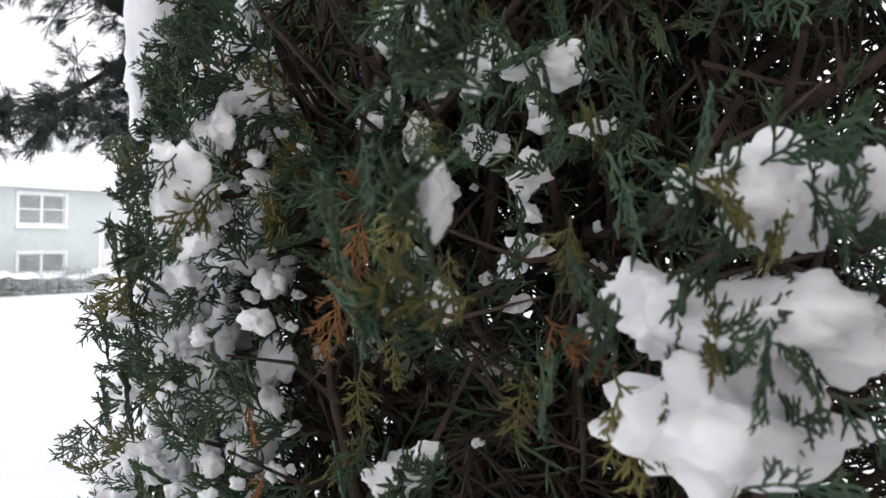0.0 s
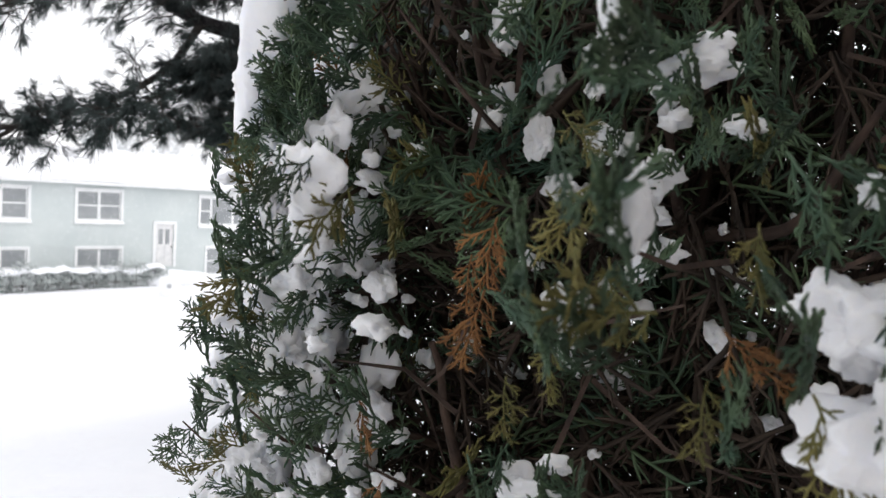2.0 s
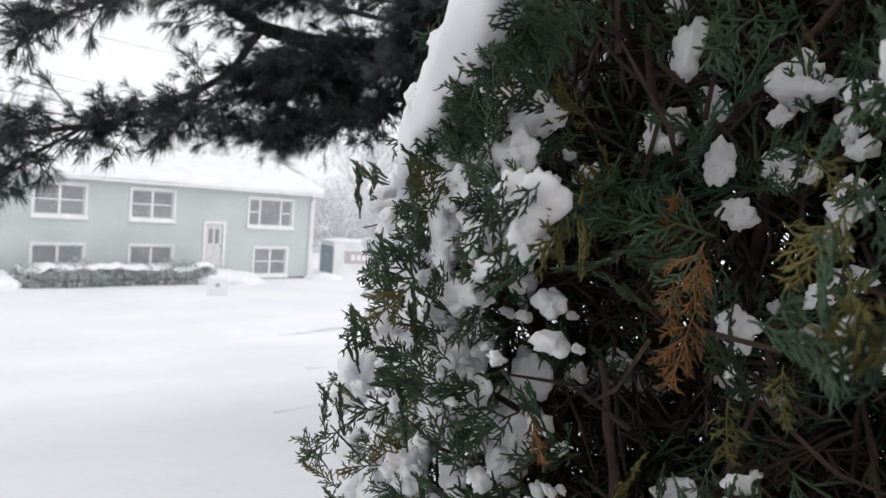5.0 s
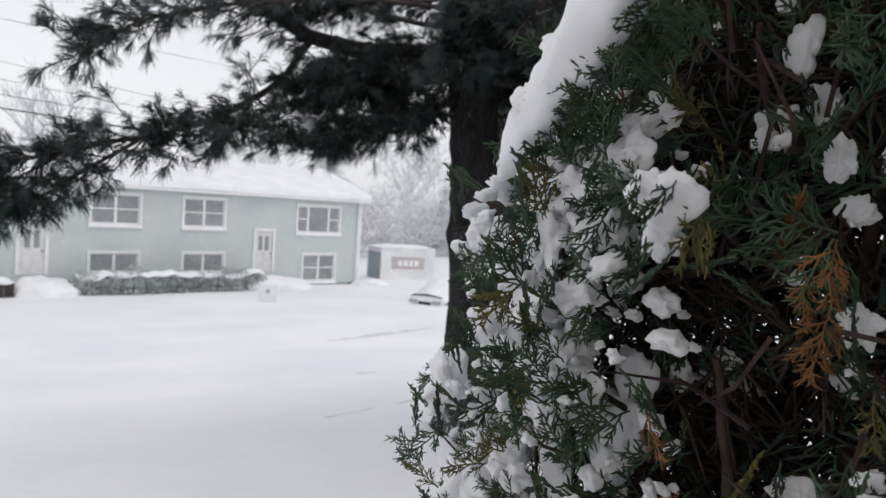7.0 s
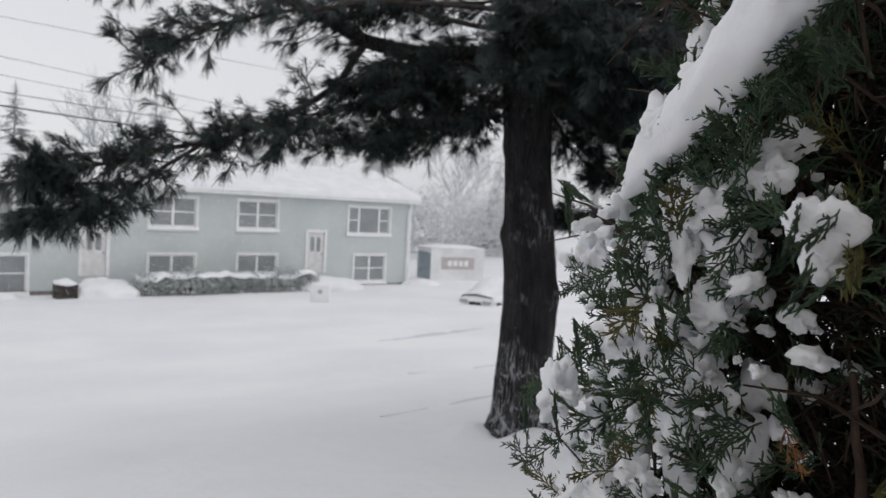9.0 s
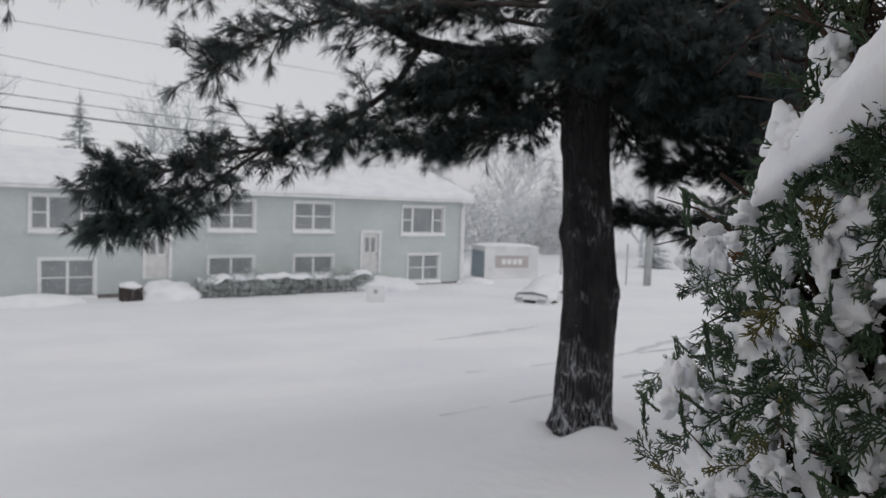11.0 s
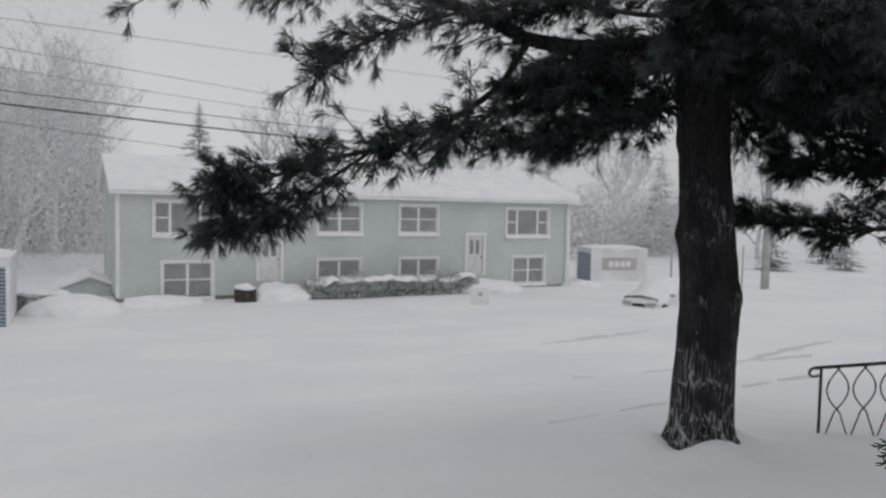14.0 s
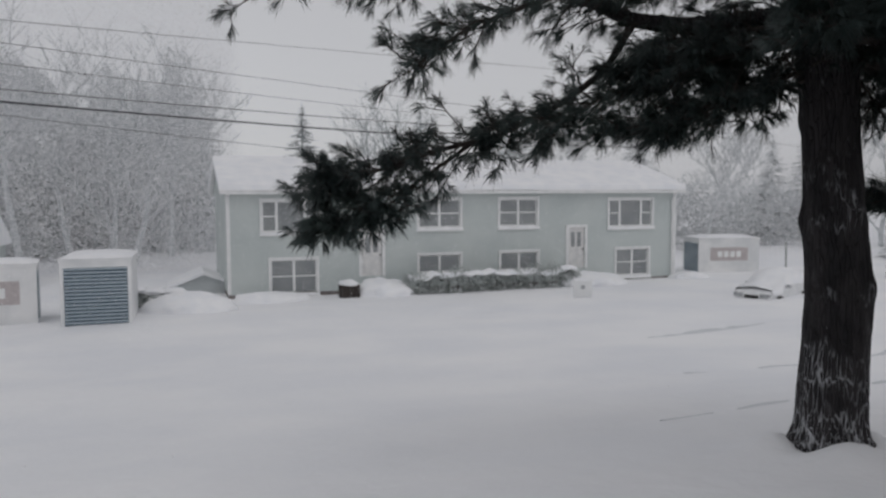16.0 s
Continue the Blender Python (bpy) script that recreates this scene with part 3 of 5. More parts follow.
part("mast", Shape().tube([(0, 0, -0.4), (-0.05, 0, 2.1)], [0.05, 0.05], 8), POLE, sp2)
WIRES = (((-3.98, 25.36, 7.44), (10.49, 31.14, 8.14)), ((-4.02, 25.47, 6.83), (13.17, 31.52, 6.26)), ((-3.75, 23.70, 5.30), (7.61, 30.24, 5.45)), ((-3.77, 23.73, 4.97), (7.62, 30.29, 4.99)), ((-3.79, 23.77, 4.63), (6.76, 30.54, 4.12)), ((-4.23, 26.53, 6.41), (7.16, 32.32, 6.26)))
for i, (a, b) in enumerate(WIRES):
    a, b = Vector(a), Vector(b)
    d = b - a
    pts = []
    for k in range(41):
        u = -2.2 + 5.0 * k / 40
        p = a + d * u
        p.z += 0.05 * (u * u - u) * (1 + 0.2 * i)
        pts.append(p)
    tagged(part("overhead_cable", Shape().tube(pts, [0.026 if i == 3 else 0.013 if i == 2 else 0.008] * len(pts), 5), WIRE), "dark overhead cable sagging along the street", "cable", "overhead cables", "structure")

# wrought-iron railing
RAIL_A, RAIL_B = (7.34, 5.34, 0.79), (7.76, 4.76, 0.93)
rail = tagged(base("porch_railing", 0, 0, 0), "black wrought-iron railing with looped infill, half buried in snow", "railing")
ra, rb = Vector(RAIL_A), Vector(RAIL_B)
u = (rb - ra).normalized()
part("top_rail", Shape().tube([ra - u * 0.02, ra + u * 2.4], [0.018, 0.018], 6), IRON, rail)
curl = [ra - u * 0.02 + u * (-0.05 * math.sin(q)) + Vector((0, 0, -0.045 + 0.045 * math.cos(q))) for q in [k * 0.5 for k in range(9)]]
part("scroll", Shape().tube(curl, [0.014] * 9, 6), IRON, rail)
for k in range(3):
    p = ra + u * (0.04 + 1.15 * k)
    part("post", Shape().tube([p, p - Vector((0, 0, 1.0))], [0.016, 0.016], 6), IRON, rail)
for k in range(9):
    for sgn in (-1, 1):
        p = ra + u * (0.2 + 0.24 * k)
        loop = [p + u * sgn * 0.1 * (math.sin(q) * 1.25 - 0.25) + Vector((0, 0, -0.47 * j / 10)) for j, q in [(j, math.pi * j / 10) for j in range(11)]]
        loop += [p + u * sgn * (-0.025 - 0.1 * j / 4) + Vector((0, 0, -0.47 - 0.08 * j)) for j in range(1, 5)]
        part("loop_bar", Shape().tube(loop, [0.008] * len(loop), 5), IRON, rail)


# ---- far trees, paled in colour for haze ----
def bare_tree(x, y, h, seed, spread=0.32):
    rng = random.Random(seed)
    t = tagged(base("bare_tree", x, y, level(x, y) - 0.2), "tall bare tree, its colour paled for the storm's haze", "tree", "far trees")
    trunk, twigs = Shape(), Shape()

    def grow(p, way, length, r, depth, shape):
        pts = [p]
        q, w = p, way
        for _ in range(4):
            w = (w + Vector((rng.gauss(0, 0.12), rng.gauss(0, 0.12), rng.gauss(0.03, 0.08)))).normalized()
            q = q + w * length / 4
            pts.append(q)
        shape.tube(pts, [r, r * 0.88, r * 0.76, r * 0.64, r * 0.5], 5 if depth > 3 else 3, False)
        if depth == 0:
            return
        for i in range(5):
            k = rng.choice((1, 2, 3, 4, 4))
            a = rng.random() * 6.28
            side = Vector((math.cos(a), math.sin(a), 0.1 + 0.4 * rng.random()))
            grow(pts[k], (w * 0.6 + side * (spread + 0.45 * rng.random())).normalized(), length * (0.55 + 0.22 * rng.random()), max(r * 0.5, 0.022), depth - 1, twigs)

    grow(Vector((0, 0, 0)), Vector((0, 0, 1)), h * 0.45, h * 0.018, 4, trunk)
    part("trunk", trunk, HAZE_GREY, t)
    part("crown", twigs, HAZE_GREY, t)


def far_conifer(x, y, h, seed):
    rng = random.Random(seed)
    t = tagged(base("far_conifer", x, y, level(x, y) - 0.2), "conifer with its colour paled for the storm's haze", "tree", "far conifers")
    part("trunk", Shape().tube([(0, 0, -0.3), (0, 0, h)], [h * 0.018, 0.03], 6), HAZE_GREY, t)
    s = Shape()
    for i in range(int(h * 26)):
        z = h * (0.08 + 0.9 * rng.random() ** 1.15)
        reach = (h - z) * 0.28 * (0.75 + 0.5 * rng.random()) + 0.2
        a = rng.random() * 6.28
        d = Vector((math.cos(a), math.sin(a), -0.15))
        sd = Vector((-d.y, d.x, 0))
        p = Vector((0, 0, z))
        for k in range(5):
            c = p + d * reach * (0.25 + 0.18 * k)
            for sg in (-1, 1):
                b = len(s.v)
                tip = c + (d * 0.8 + sd * sg * 0.8 + Vector((0, 0, rng.gauss(-0.25, 0.15)))) * (0.28 * reach * (1.1 - 0.15 * k))
                s.v += [tuple(c - d * 0.12), tuple(c + d * 0.18 * reach), tuple(tip)]
                s.f.append((b, b + 1, b + 2))
    part("crown", s, HAZE_NEEDLES, t)


for i, (x, y, h) in enumerate(((-6.5, 64, 16), (-12, 62, 16), (-3.8, 67, 17), (-2.0, 59, 15), (-9.0, 58, 17), (0.5, 66, 16), (-15, 55, 15), (36, 66, 13), (20, 75, 14), (46, 58, 12), (60, 52, 13))):
    bare_tree(x, y, h, 40 + i)
for i, (x, y, h) in enumerate(((3.5, 78, 15), (-5.5, 72, 14), (-12, 66, 12), (40, 60, 13), (44, 66, 12), (33, 72, 13), (55, 60, 11), (63, 64, 12), (50, 42, 5), (56, 40, 4.5), (62, 46, 6), (26, 80, 15), (14, 84, 15))):
    far_conifer(x, y, h, 70 + i)
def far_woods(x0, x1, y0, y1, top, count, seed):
    """A wood too far off to count its trees: twigs in haze-paled grey, thinning upwards."""
    rng = random.Random(seed)
    s = Shape()
    while len(s.f) < count:
        x = x0 + (x1 - x0) * rng.random()
        edge = min(1.0, (x - x0) / 4 + 0.1, (x1 - x) / 4 + 0.1)
        h = top * (0.72 + 0.38 * noise.noise((x * 0.22, seed, 0)) + 0.15 * noise.noise((x * 0.8, seed, 4))) * (0.45 + 0.55 * edge)
        z = h * rng.random() ** 1.25
        p = Vector((x, y0 + (y1 - y0) * rng.random(), z))
        if noise.noise((x * 0.5, p.y * 0.3, z * 0.35)) < -0.2:
            continue
        p.z += level(x, p.y)
        u = Vector((rng.gauss(0, 1), rng.gauss(0, 1), rng.gauss(0.4, 1))).normalized() * (0.12 + 0.16 * rng.random())
        v = u.orthogonal() * 0.35
        b = len(s.v)
        s.v += [tuple(p - u), tuple(p + v), tuple(p + u), tuple(p - v)]
        s.f += [(b, b + 1, b + 2, b + 3)]
    tagged(part("far_woods", s, HAZE_WOODS), "dense wood, its colour paled for the storm's haze", "woods", kind="stuff")


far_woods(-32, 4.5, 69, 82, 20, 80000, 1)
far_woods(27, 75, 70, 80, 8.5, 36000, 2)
nb = tagged(base("neighbour_house", -12.6, 45, -2.5), "low neighbouring house with a snowy gable roof", "house")
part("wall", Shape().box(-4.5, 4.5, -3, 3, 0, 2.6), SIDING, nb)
s = Shape()
s.v = [(-4.8, -3.4, 2.5), (4.8, -3.4, 2.5), (4.8, 0, 4.2), (-4.8, 0, 4.2), (-4.8, 3.4, 2.5), (4.8, 3.4, 2.5)]
s.f = [(0, 1, 2, 3), (3, 2, 5, 4), (0, 3, 4), (1, 5, 2), (0, 4, 5, 1)]
part("roof", s, SNOW_HOUSE, nb)
gs = tagged(base("garden_shed", 1.87, 40.5, -3.1), "low grey shed, its gable edged with snow", "shed")
s = Shape()
gable = ((-1.4, 0), (1.4, 0), (1.4, 1.28), (0, 1.82), (-1.4, 1.28))
s.v = [(x, y, z) for y in (-1.5, 1.5) for x, z in gable]
s.f = [(0, 1, 2, 3, 4), (9, 8, 7, 6, 5)] + [(k, k + 5, (k + 1) % 5 + 5, (k + 1) % 5) for k in range(5)]
part("wall", s, HAZE_GREY, gs)
for sg in (-1, 1):
    s = Shape()
    s.v = [(sg * x, y, z + o) for y in (-1.7, 1.7) for x, z, o in ((0, 1.824, 0), (1.65, 1.19, 0), (1.65, 1.19, 0.10), (0, 1.824, 0.16))]
    s.f = [(0, 1, 2, 3), (7, 6, 5, 4)] + [(k, k + 4, (k + 1) % 4 + 4, (k + 1) % 4) for k in range(4)]
    part("roof_snow", s, SNOW_HOUSE, gs, "slab of snow over the roof slope")


# ---- white pine ----
pine = tagged(base("pine_tree", 5.70, 5.40, 0.05), "large dark white pine with furrowed bark and long needle tufts", "tree")
PB = Vector((5.70, 5.40, 0.05))
trunk_line = ((0.08, -0.04, -0.2, 0.40), (0.08, -0.04, 0.1, 0.34), (0.09, -0.04, 0.4, 0.285), (0.10, -0.05, 1.1, 0.265), (0.11, -0.06, 1.5, 0.262), (0.08, -0.03, 2.0, 0.25), (0.06, -0.02, 2.3, 0.238), (0.04, 0.0, 2.8, 0.228), (0.01, 0.02, 3.3, 0.235), (-0.02, 0, 3.9, 0.26), (-0.03, 0, 4.6, 0.22), (0.0, 0, 7.0, 0.15), (0.0, 0, 11, 0.04))
core = spline([p[:3] for p in trunk_line], 8)
rad = np.interp(np.linspace(0, len(trunk_line) - 1, len(core)), range(len(trunk_line)), [p[3] for p in trunk_line])
rows = []
for i, p in enumerate(core):
    row = []
    for k in range(96):
        a = 2 * math.pi * k / 96
        c = Vector((math.cos(a), math.sin(a), 0))
        r = rad[i] * (1 + 0.05 * noise.noise((c.x * 1.5, c.y * 1.5, p.z * 1.3)) + 0.05 * noise.noise((c.x * 7, c.y * 7, p.z * 2.2)) + 0.03 * noise.noise((c.x * 14, c.y * 14, p.z * 5)))
        flare = max(0.0, 1 - p.z / 0.45)
        r *= 1 + 0.22 * flare * max(0, math.sin(a * 5 + 1.0)) ** 2
        for ka, kz in ((2.4, 2.1), (2.1, 2.95), (5.4, 1.55), (4.6, 2.15)):
            da = math.atan2(math.sin(a - ka), math.cos(a - ka))
            r += 0.028 * math.exp(-(da / 0.28) ** 2 - ((p.z - kz) / 0.1) ** 2)
        row.append(p + c * r)
    rows.append(row)
part("trunk", Shape().grid(rows, closed=True), BARK, pine, "dark furrowed trunk with snow in the bark", True)

s = Shape()
s.tube([(0.20, -0.16, 0.24), (0.36, -0.22, 0.10), (0.46, -0.25, 0.05), (0.56, -0.27, 0.03), (0.62, -0.29, -0.05)], [0.10, 0.085, 0.075, 0.065, 0.04], 12)
part("root", s, BARK, pine, "dark root stub showing through the snow", True)


def needle_tuft(rng, s, p, way, size):
    """A brush of long needles about a shoot's tip."""
    way = way.normalized()
    a0 = way.orthogonal().normalized()
    b0 = way.cross(a0)
    for _ in range(26):
        q = rng.random() * 6.283
        lean = 0.10 + 0.62 * rng.random()
        d = (way * (1.05 - 0.55 * lean) + (a0 * math.cos(q) + b0 * math.sin(q)) * lean).normalized()
        l = size * (0.7 + 0.5 * rng.random())
        o = p + way * (-0.07 * rng.random())
        w = d.orthogonal().normalized() * 0.0046
        tip = o + d * l + Vector((0, 0, -0.26 * l))
        mid = o + d * l * 0.55 + Vector((0, 0, -0.05 * l))
        b = len(s.v)
        s.v += [tuple(o), tuple(mid + w), tuple(tip), tuple(mid - w)]
        s.f.append((b, b + 1, b + 2, b + 3))


def bough(pts, r0, r1, seed, start=0.2, reach=0.55, droop=0.0, step=0.10, fill=4, tuft=0.10):
    """A limb with side shoots that end in needle tufts."""
    rng = random.Random(seed)
    line = spline([Vector(p) - PB for p in pts], 10)
    n = len(line)
    line = [p + Vector((noise.noise(p * 2.1), noise.noise(p * 2.1 + Vector((9, 0, 0))), noise.noise(p * 2.1 + Vector((0, 9, 0))))) * 0.05 * min(1, 3 * i / n) for i, p in enumerate(line)]
    limb = part("limb", Shape().tube(line, [r0 + (r1 - r0) * (i / (n - 1)) ** 0.8 for i in range(n)], 9), BARK if r0 > 0.06 else PINE_TWIG, pine, smooth=True)
    twigs, needles = Shape(), Shape()
    length = sum((line[i + 1] - line[i]).length for i in range(n - 1))
    count = int(length * (1 - start) / step)
    for j in range(count):
        u = start + (1 - start) * (j + rng.random()) / count
        i = min(int(u * (n - 1)), n - 2)
        p = line[i].lerp(line[i + 1], u * (n - 1) - i)
        way = (line[i + 1] - line[i]).normalized()
        side = way.cross(Vector((0, 0, 1))).normalized() * rng.choice((-1, 1))
        out = (way * (0.55 + 0.5 * rng.random()) + side * (0.3 + 0.7 * rng.random()) + Vector((0, 0, rng.gauss(0.05 - droop, 0.35)))).normalized()
        l = reach * (0.4 + 0.75 * rng.random()) * (1.15 - 0.55 * u)
        q = [p]
        d = out
        for _ in range(4):
            d = (d + Vector((rng.gauss(0, 0.12), rng.gauss(0, 0.12), rng.gauss(0.05, 0.1)))).normalized()
            q.append(q[-1] + d * l / 4)
        twigs.tube(q, [0.009, 0.008, 0.006, 0.005, 0.004], 4, False)
        needle_tuft(rng, needles, q[-1], d, tuft)
        for _ in range(fill):
            k = rng.choice((1, 2, 3, 3))
            e = (d + Vector((rng.gauss(0, 0.6), rng.gauss(0, 0.6), rng.gauss(0.1, 0.5)))).normalized()
            tip = q[k] + e * (0.06 + 0.16 * rng.random())
            twigs.tube([q[k], tip], [0.005, 0.004], 3, False)
            needle_tuft(rng, needles, tip, e, tuft * 0.95)
    needle_tuft(rng, needles, line[-1], line[-1] - line[-2], 0.1)
    part("twig_spread", twigs, PINE_TWIG, limb)["kind"] = "stuff"
    part("foliage", needles, PINE_NEEDLE, limb, "long dark green needles in tufts")["kind"] = "stuff"


bough(((5.61, 5.34, 3.86), (5.14, 5.77, 3.85), (4.75, 6.08, 3.85), (4.37, 6.32, 3.92), (3.92, 6.52, 4.15), (3.34, 6.65, 4.29), (2.33, 6.81, 4.27), (1.13, 6.89, 4.04)), 0.12, 0.015, 1, 0.36, 0.55, 0.1, 0.085, 4, 0.135)
bough(((4.37, 6.32, 3.90), (4.11, 6.46, 3.46), (3.55, 6.58, 3.08), (2.97, 6.63, 2.86), (2.35, 6.65, 2.65), (1.91, 6.66, 2.52), (1.62, 6.62, 2.49)), 0.04, 0.01, 2, 0.2, 0.68, 0.06, 0.036, 5, 0.135)
bough(((2.97, 6.63, 2.86), (2.49, 6.61, 2.51), (2.18, 6.60, 2.31), (1.89, 6.57, 2.19), (1.66, 6.61, 2.12)), 0.02, 0.008, 12, 0.1, 0.45, 0.1, 0.042, 6, 0.135)
bough(((5.64, 5.36, 3.66), (4.88, 5.66, 3.54), (4.23, 5.93, 3.33), (3.77, 6.12, 3.10), (3.48, 6.19, 2.87)), 0.022, 0.01, 3, 0.12, 0.6, 0.05, 0.053, 4, 0.135)
bough(((5.67, 5.38, 3.42), (5.20, 5.58, 3.21), (4.71, 5.74, 3.12), (4.26, 5.96, 2.96), (3.96, 6.03, 2.90)), 0.02, 0.01, 13, 0.12, 0.55, 0.1, 0.061, 4, 0.135)
bough(((5.53, 5.28, 4.27), (4.25, 5.82, 4.19), (3.34, 6.17, 3.97), (2.79, 6.35, 3.75), (2.38, 6.45, 3.45)), 0.028, 0.01, 4, 0.2, 0.65, 0.05, 0.051, 4, 0.135)
bough(((5.56, 5.31, 4.09), (4.87, 6.01, 4.21), (4.20, 6.71, 4.55), (3.25, 7.25, 4.67), (2.37, 7.74, 4.34)), 0.028, 0.01, 5, 0.15, 0.7, 0.05, 0.060, 4, 0.135)
bough(((5.48, 5.27, 3.95), (5.74, 4.87, 3.92), (5.92, 4.34, 3.94), (6.14, 3.73, 3.77), (6.33, 3.13, 3.40)), 0.12, 0.02, 6, 0.15, 0.8, 0.15, 0.027, 6, 0.135)
bough(((5.53, 5.30, 3.66), (6.00, 4.99, 3.56), (6.48, 4.62, 3.31), (6.93, 4.19, 3.10), (7.21, 3.74, 2.90)), 0.05, 0.01, 7, 0.1, 0.7, 0.05, 0.027, 6, 0.135)
bough(((7.93, 4.12, 2.63), (7.65, 4.60, 2.29), (7.22, 5.05, 2.22), (6.88, 5.48, 2.23), (6.55, 5.71, 2.28)), 0.03, 0.01, 8, 0.25, 0.5, 0.0, 0.037, 6, 0.135)
bough(((7.59, 3.78, 3.37), (7.33, 4.32, 2.98), (7.05, 4.58, 2.77), (6.79, 4.95, 2.77), (6.58, 5.04, 2.82)), 0.03, 0.01, 9, 0.25, 0.55, 0.0, 0.037, 6, 0.135)
bough(((5.39, 5.20, 4.42), (6.15, 4.71, 4.34), (6.83, 4.35, 4.26), (7.44, 3.83, 4.05)), 0.08, 0.01, 10, 0.12, 0.8, 0.1, 0.027, 6, 0.135)
bough(((5.44, 5.22, 3.79), (5.58, 4.50, 3.69), (5.63, 3.84, 3.51), (5.58, 3.26, 3.26), (5.50, 2.82, 3.17)), 0.05, 0.01, 14, 0.05, 0.8, 0.1, 0.027, 6, 0.135)
bough(((5.62, 5.39, 3.47), (6.20, 5.23, 3.45), (6.75, 4.94, 3.15), (7.26, 4.62, 2.94), (7.69, 4.32, 2.84)), 0.03, 0.01, 16, 0.05, 0.8, 0.1, 0.027, 6, 0.135)
bough(((5.36, 5.16, 4.21), (5.40, 4.48, 3.90), (5.42, 3.94, 3.54), (5.49, 3.44, 3.12), (5.56, 2.99, 2.93)), 0.03, 0.01, 17, 0.05, 0.8, 0.1, 0.027, 6, 0.135)
bough(((5.55, 5.42, 3.77), (5.51, 5.79, 3.51), (5.33, 6.12, 3.27), (5.01, 6.40, 3.11), (4.70, 6.62, 3.06)), 0.02, 0.008, 18, 0.08, 0.6, 0.1, 0.034, 6, 0.135)
bough(((5.52, 5.32, 4.12), (6.43, 5.20, 4.28), (7.29, 4.93, 3.79), (7.98, 4.65, 3.66), (8.37, 4.41, 3.55)), 0.05, 0.01, 15, 0.05, 0.8, 0.1, 0.027, 6, 0.135)
bough(((5.71, 5.53, 3.75), (5.66, 6.14, 3.71), (5.48, 6.71, 3.58), (5.07, 7.28, 3.47)), 0.02, 0.008, 19, 0.05, 0.6, 0.1, 0.032, 6, 0.135)
bough(((5.67, 5.48, 3.50), (5.17, 5.45, 3.28), (4.79, 5.54, 3.10), (4.39, 5.74, 2.99)), 0.02, 0.008, 20, 0.05, 0.6, 0.1, 0.032, 6, 0.135)
bough(((5.50, 5.20, 4.15), (5.38, 4.75, 3.98), (5.27, 4.30, 3.78), (5.12, 3.90, 3.58)), 0.03, 0.01, 21, 0.05, 0.8, 0.1, 0.026, 6, 0.135)
bough(((5.60, 5.20, 3.85), (5.80, 4.80, 3.70), (5.85, 4.40, 3.50), (5.80, 4.00, 3.35)), 0.03, 0.01, 22, 0.05, 0.8, 0.1, 0.026, 6, 0.135)
bough(((5.55, 5.20, 4.45), (5.30, 4.80, 4.25), (5.00, 4.45, 4.05), (4.70, 4.20, 3.95)), 0.03, 0.01, 23, 0.05, 0.8, 0.1, 0.028, 6, 0.135)
bough(((5.62, 5.36, 3.85), (5.00, 5.60, 3.74), (4.50, 5.80, 3.62), (4.10, 6.00, 3.48)), 0.02, 0.008, 24, 0.05, 0.6, 0.1, 0.034, 6, 0.135)
bough(((5.62, 5.50, 3.95), (5.20, 6.00, 3.78), (4.80, 6.40, 3.62)), 0.02, 0.008, 25, 0.05, 0.6, 0.1, 0.034, 6, 0.135)
bough(((5.50, 5.30, 4.20), (5.15, 4.95, 3.88), (4.85, 4.65, 3.66), (4.55, 4.40, 3.48)), 0.02, 0.008, 26, 0.1, 0.5, 0.1, 0.035, 6, 0.135)
bough(((5.75, 5.40, 4.30), (6.20, 5.50, 4.10), (6.60, 5.60, 3.80), (6.90, 5.60, 3.45)), 0.02, 0.008, 27, 0.05, 0.7, 0.1, 0.03, 6, 0.135)
bough(((5.75, 5.40, 3.90), (6.20, 5.45, 3.62), (6.70, 5.50, 3.30)), 0.02, 0.008, 28, 0.05, 0.6, 0.1, 0.034, 6, 0.135)
bough(((5.60, 5.50, 4.45), (5.15, 5.95, 4.38), (4.70, 6.35, 4.30), (4.30, 6.70, 4.20)), 0.02, 0.008, 29, 0.05, 0.6, 0.1, 0.034, 6, 0.135)
bough(((5.85, 5.50, 3.60), (6.40, 5.65, 3.30), (6.90, 5.80, 3.00)), 0.02, 0.008, 30, 0.05, 0.5, 0.1, 0.034, 6, 0.135)
# the crown above
for k in range(22):
    z = 5.3 + 0.26 * k
    a = k * 2.4
    l = 3.4 - 0.12 * k
    o = PB + Vector((0, 0, z))
    d = Vector((math.cos(a), math.sin(a), 0))
    bough((o, o + d * l * 0.4 + Vector((0, 0, 0.15)), o + d * l * 0.75 + Vector((0, 0, 0.2)), o + d * l + Vector((0, 0, 0.1))), 0.06, 0.01, 100 + k, 0.25, 0.75, 0.0, 0.17, 4, 0.14)


# ---- unseen wall and eave behind the camera, added to shade the cedar ----
s = Shape().box(-9, 16, -1.47, -1.25, 0.2, 3.80)
tagged(part("wall_unseen", s, BROWN_BOARDS), "unseen brown boarded wall behind the camera, added to cut light", "wall", kind="structure")
s = Shape().box(-9.4, 16.4, -6.0, -0.85, 3.80, 4.00)
tagged(part("eave_unseen", s, BROWN_BOARDS), "unseen brown boarded eave behind the camera, added to cut light", "eave", kind="structure")


# ---- cedar by the unseen wall ----
CX, CY = 1.08, 0.10


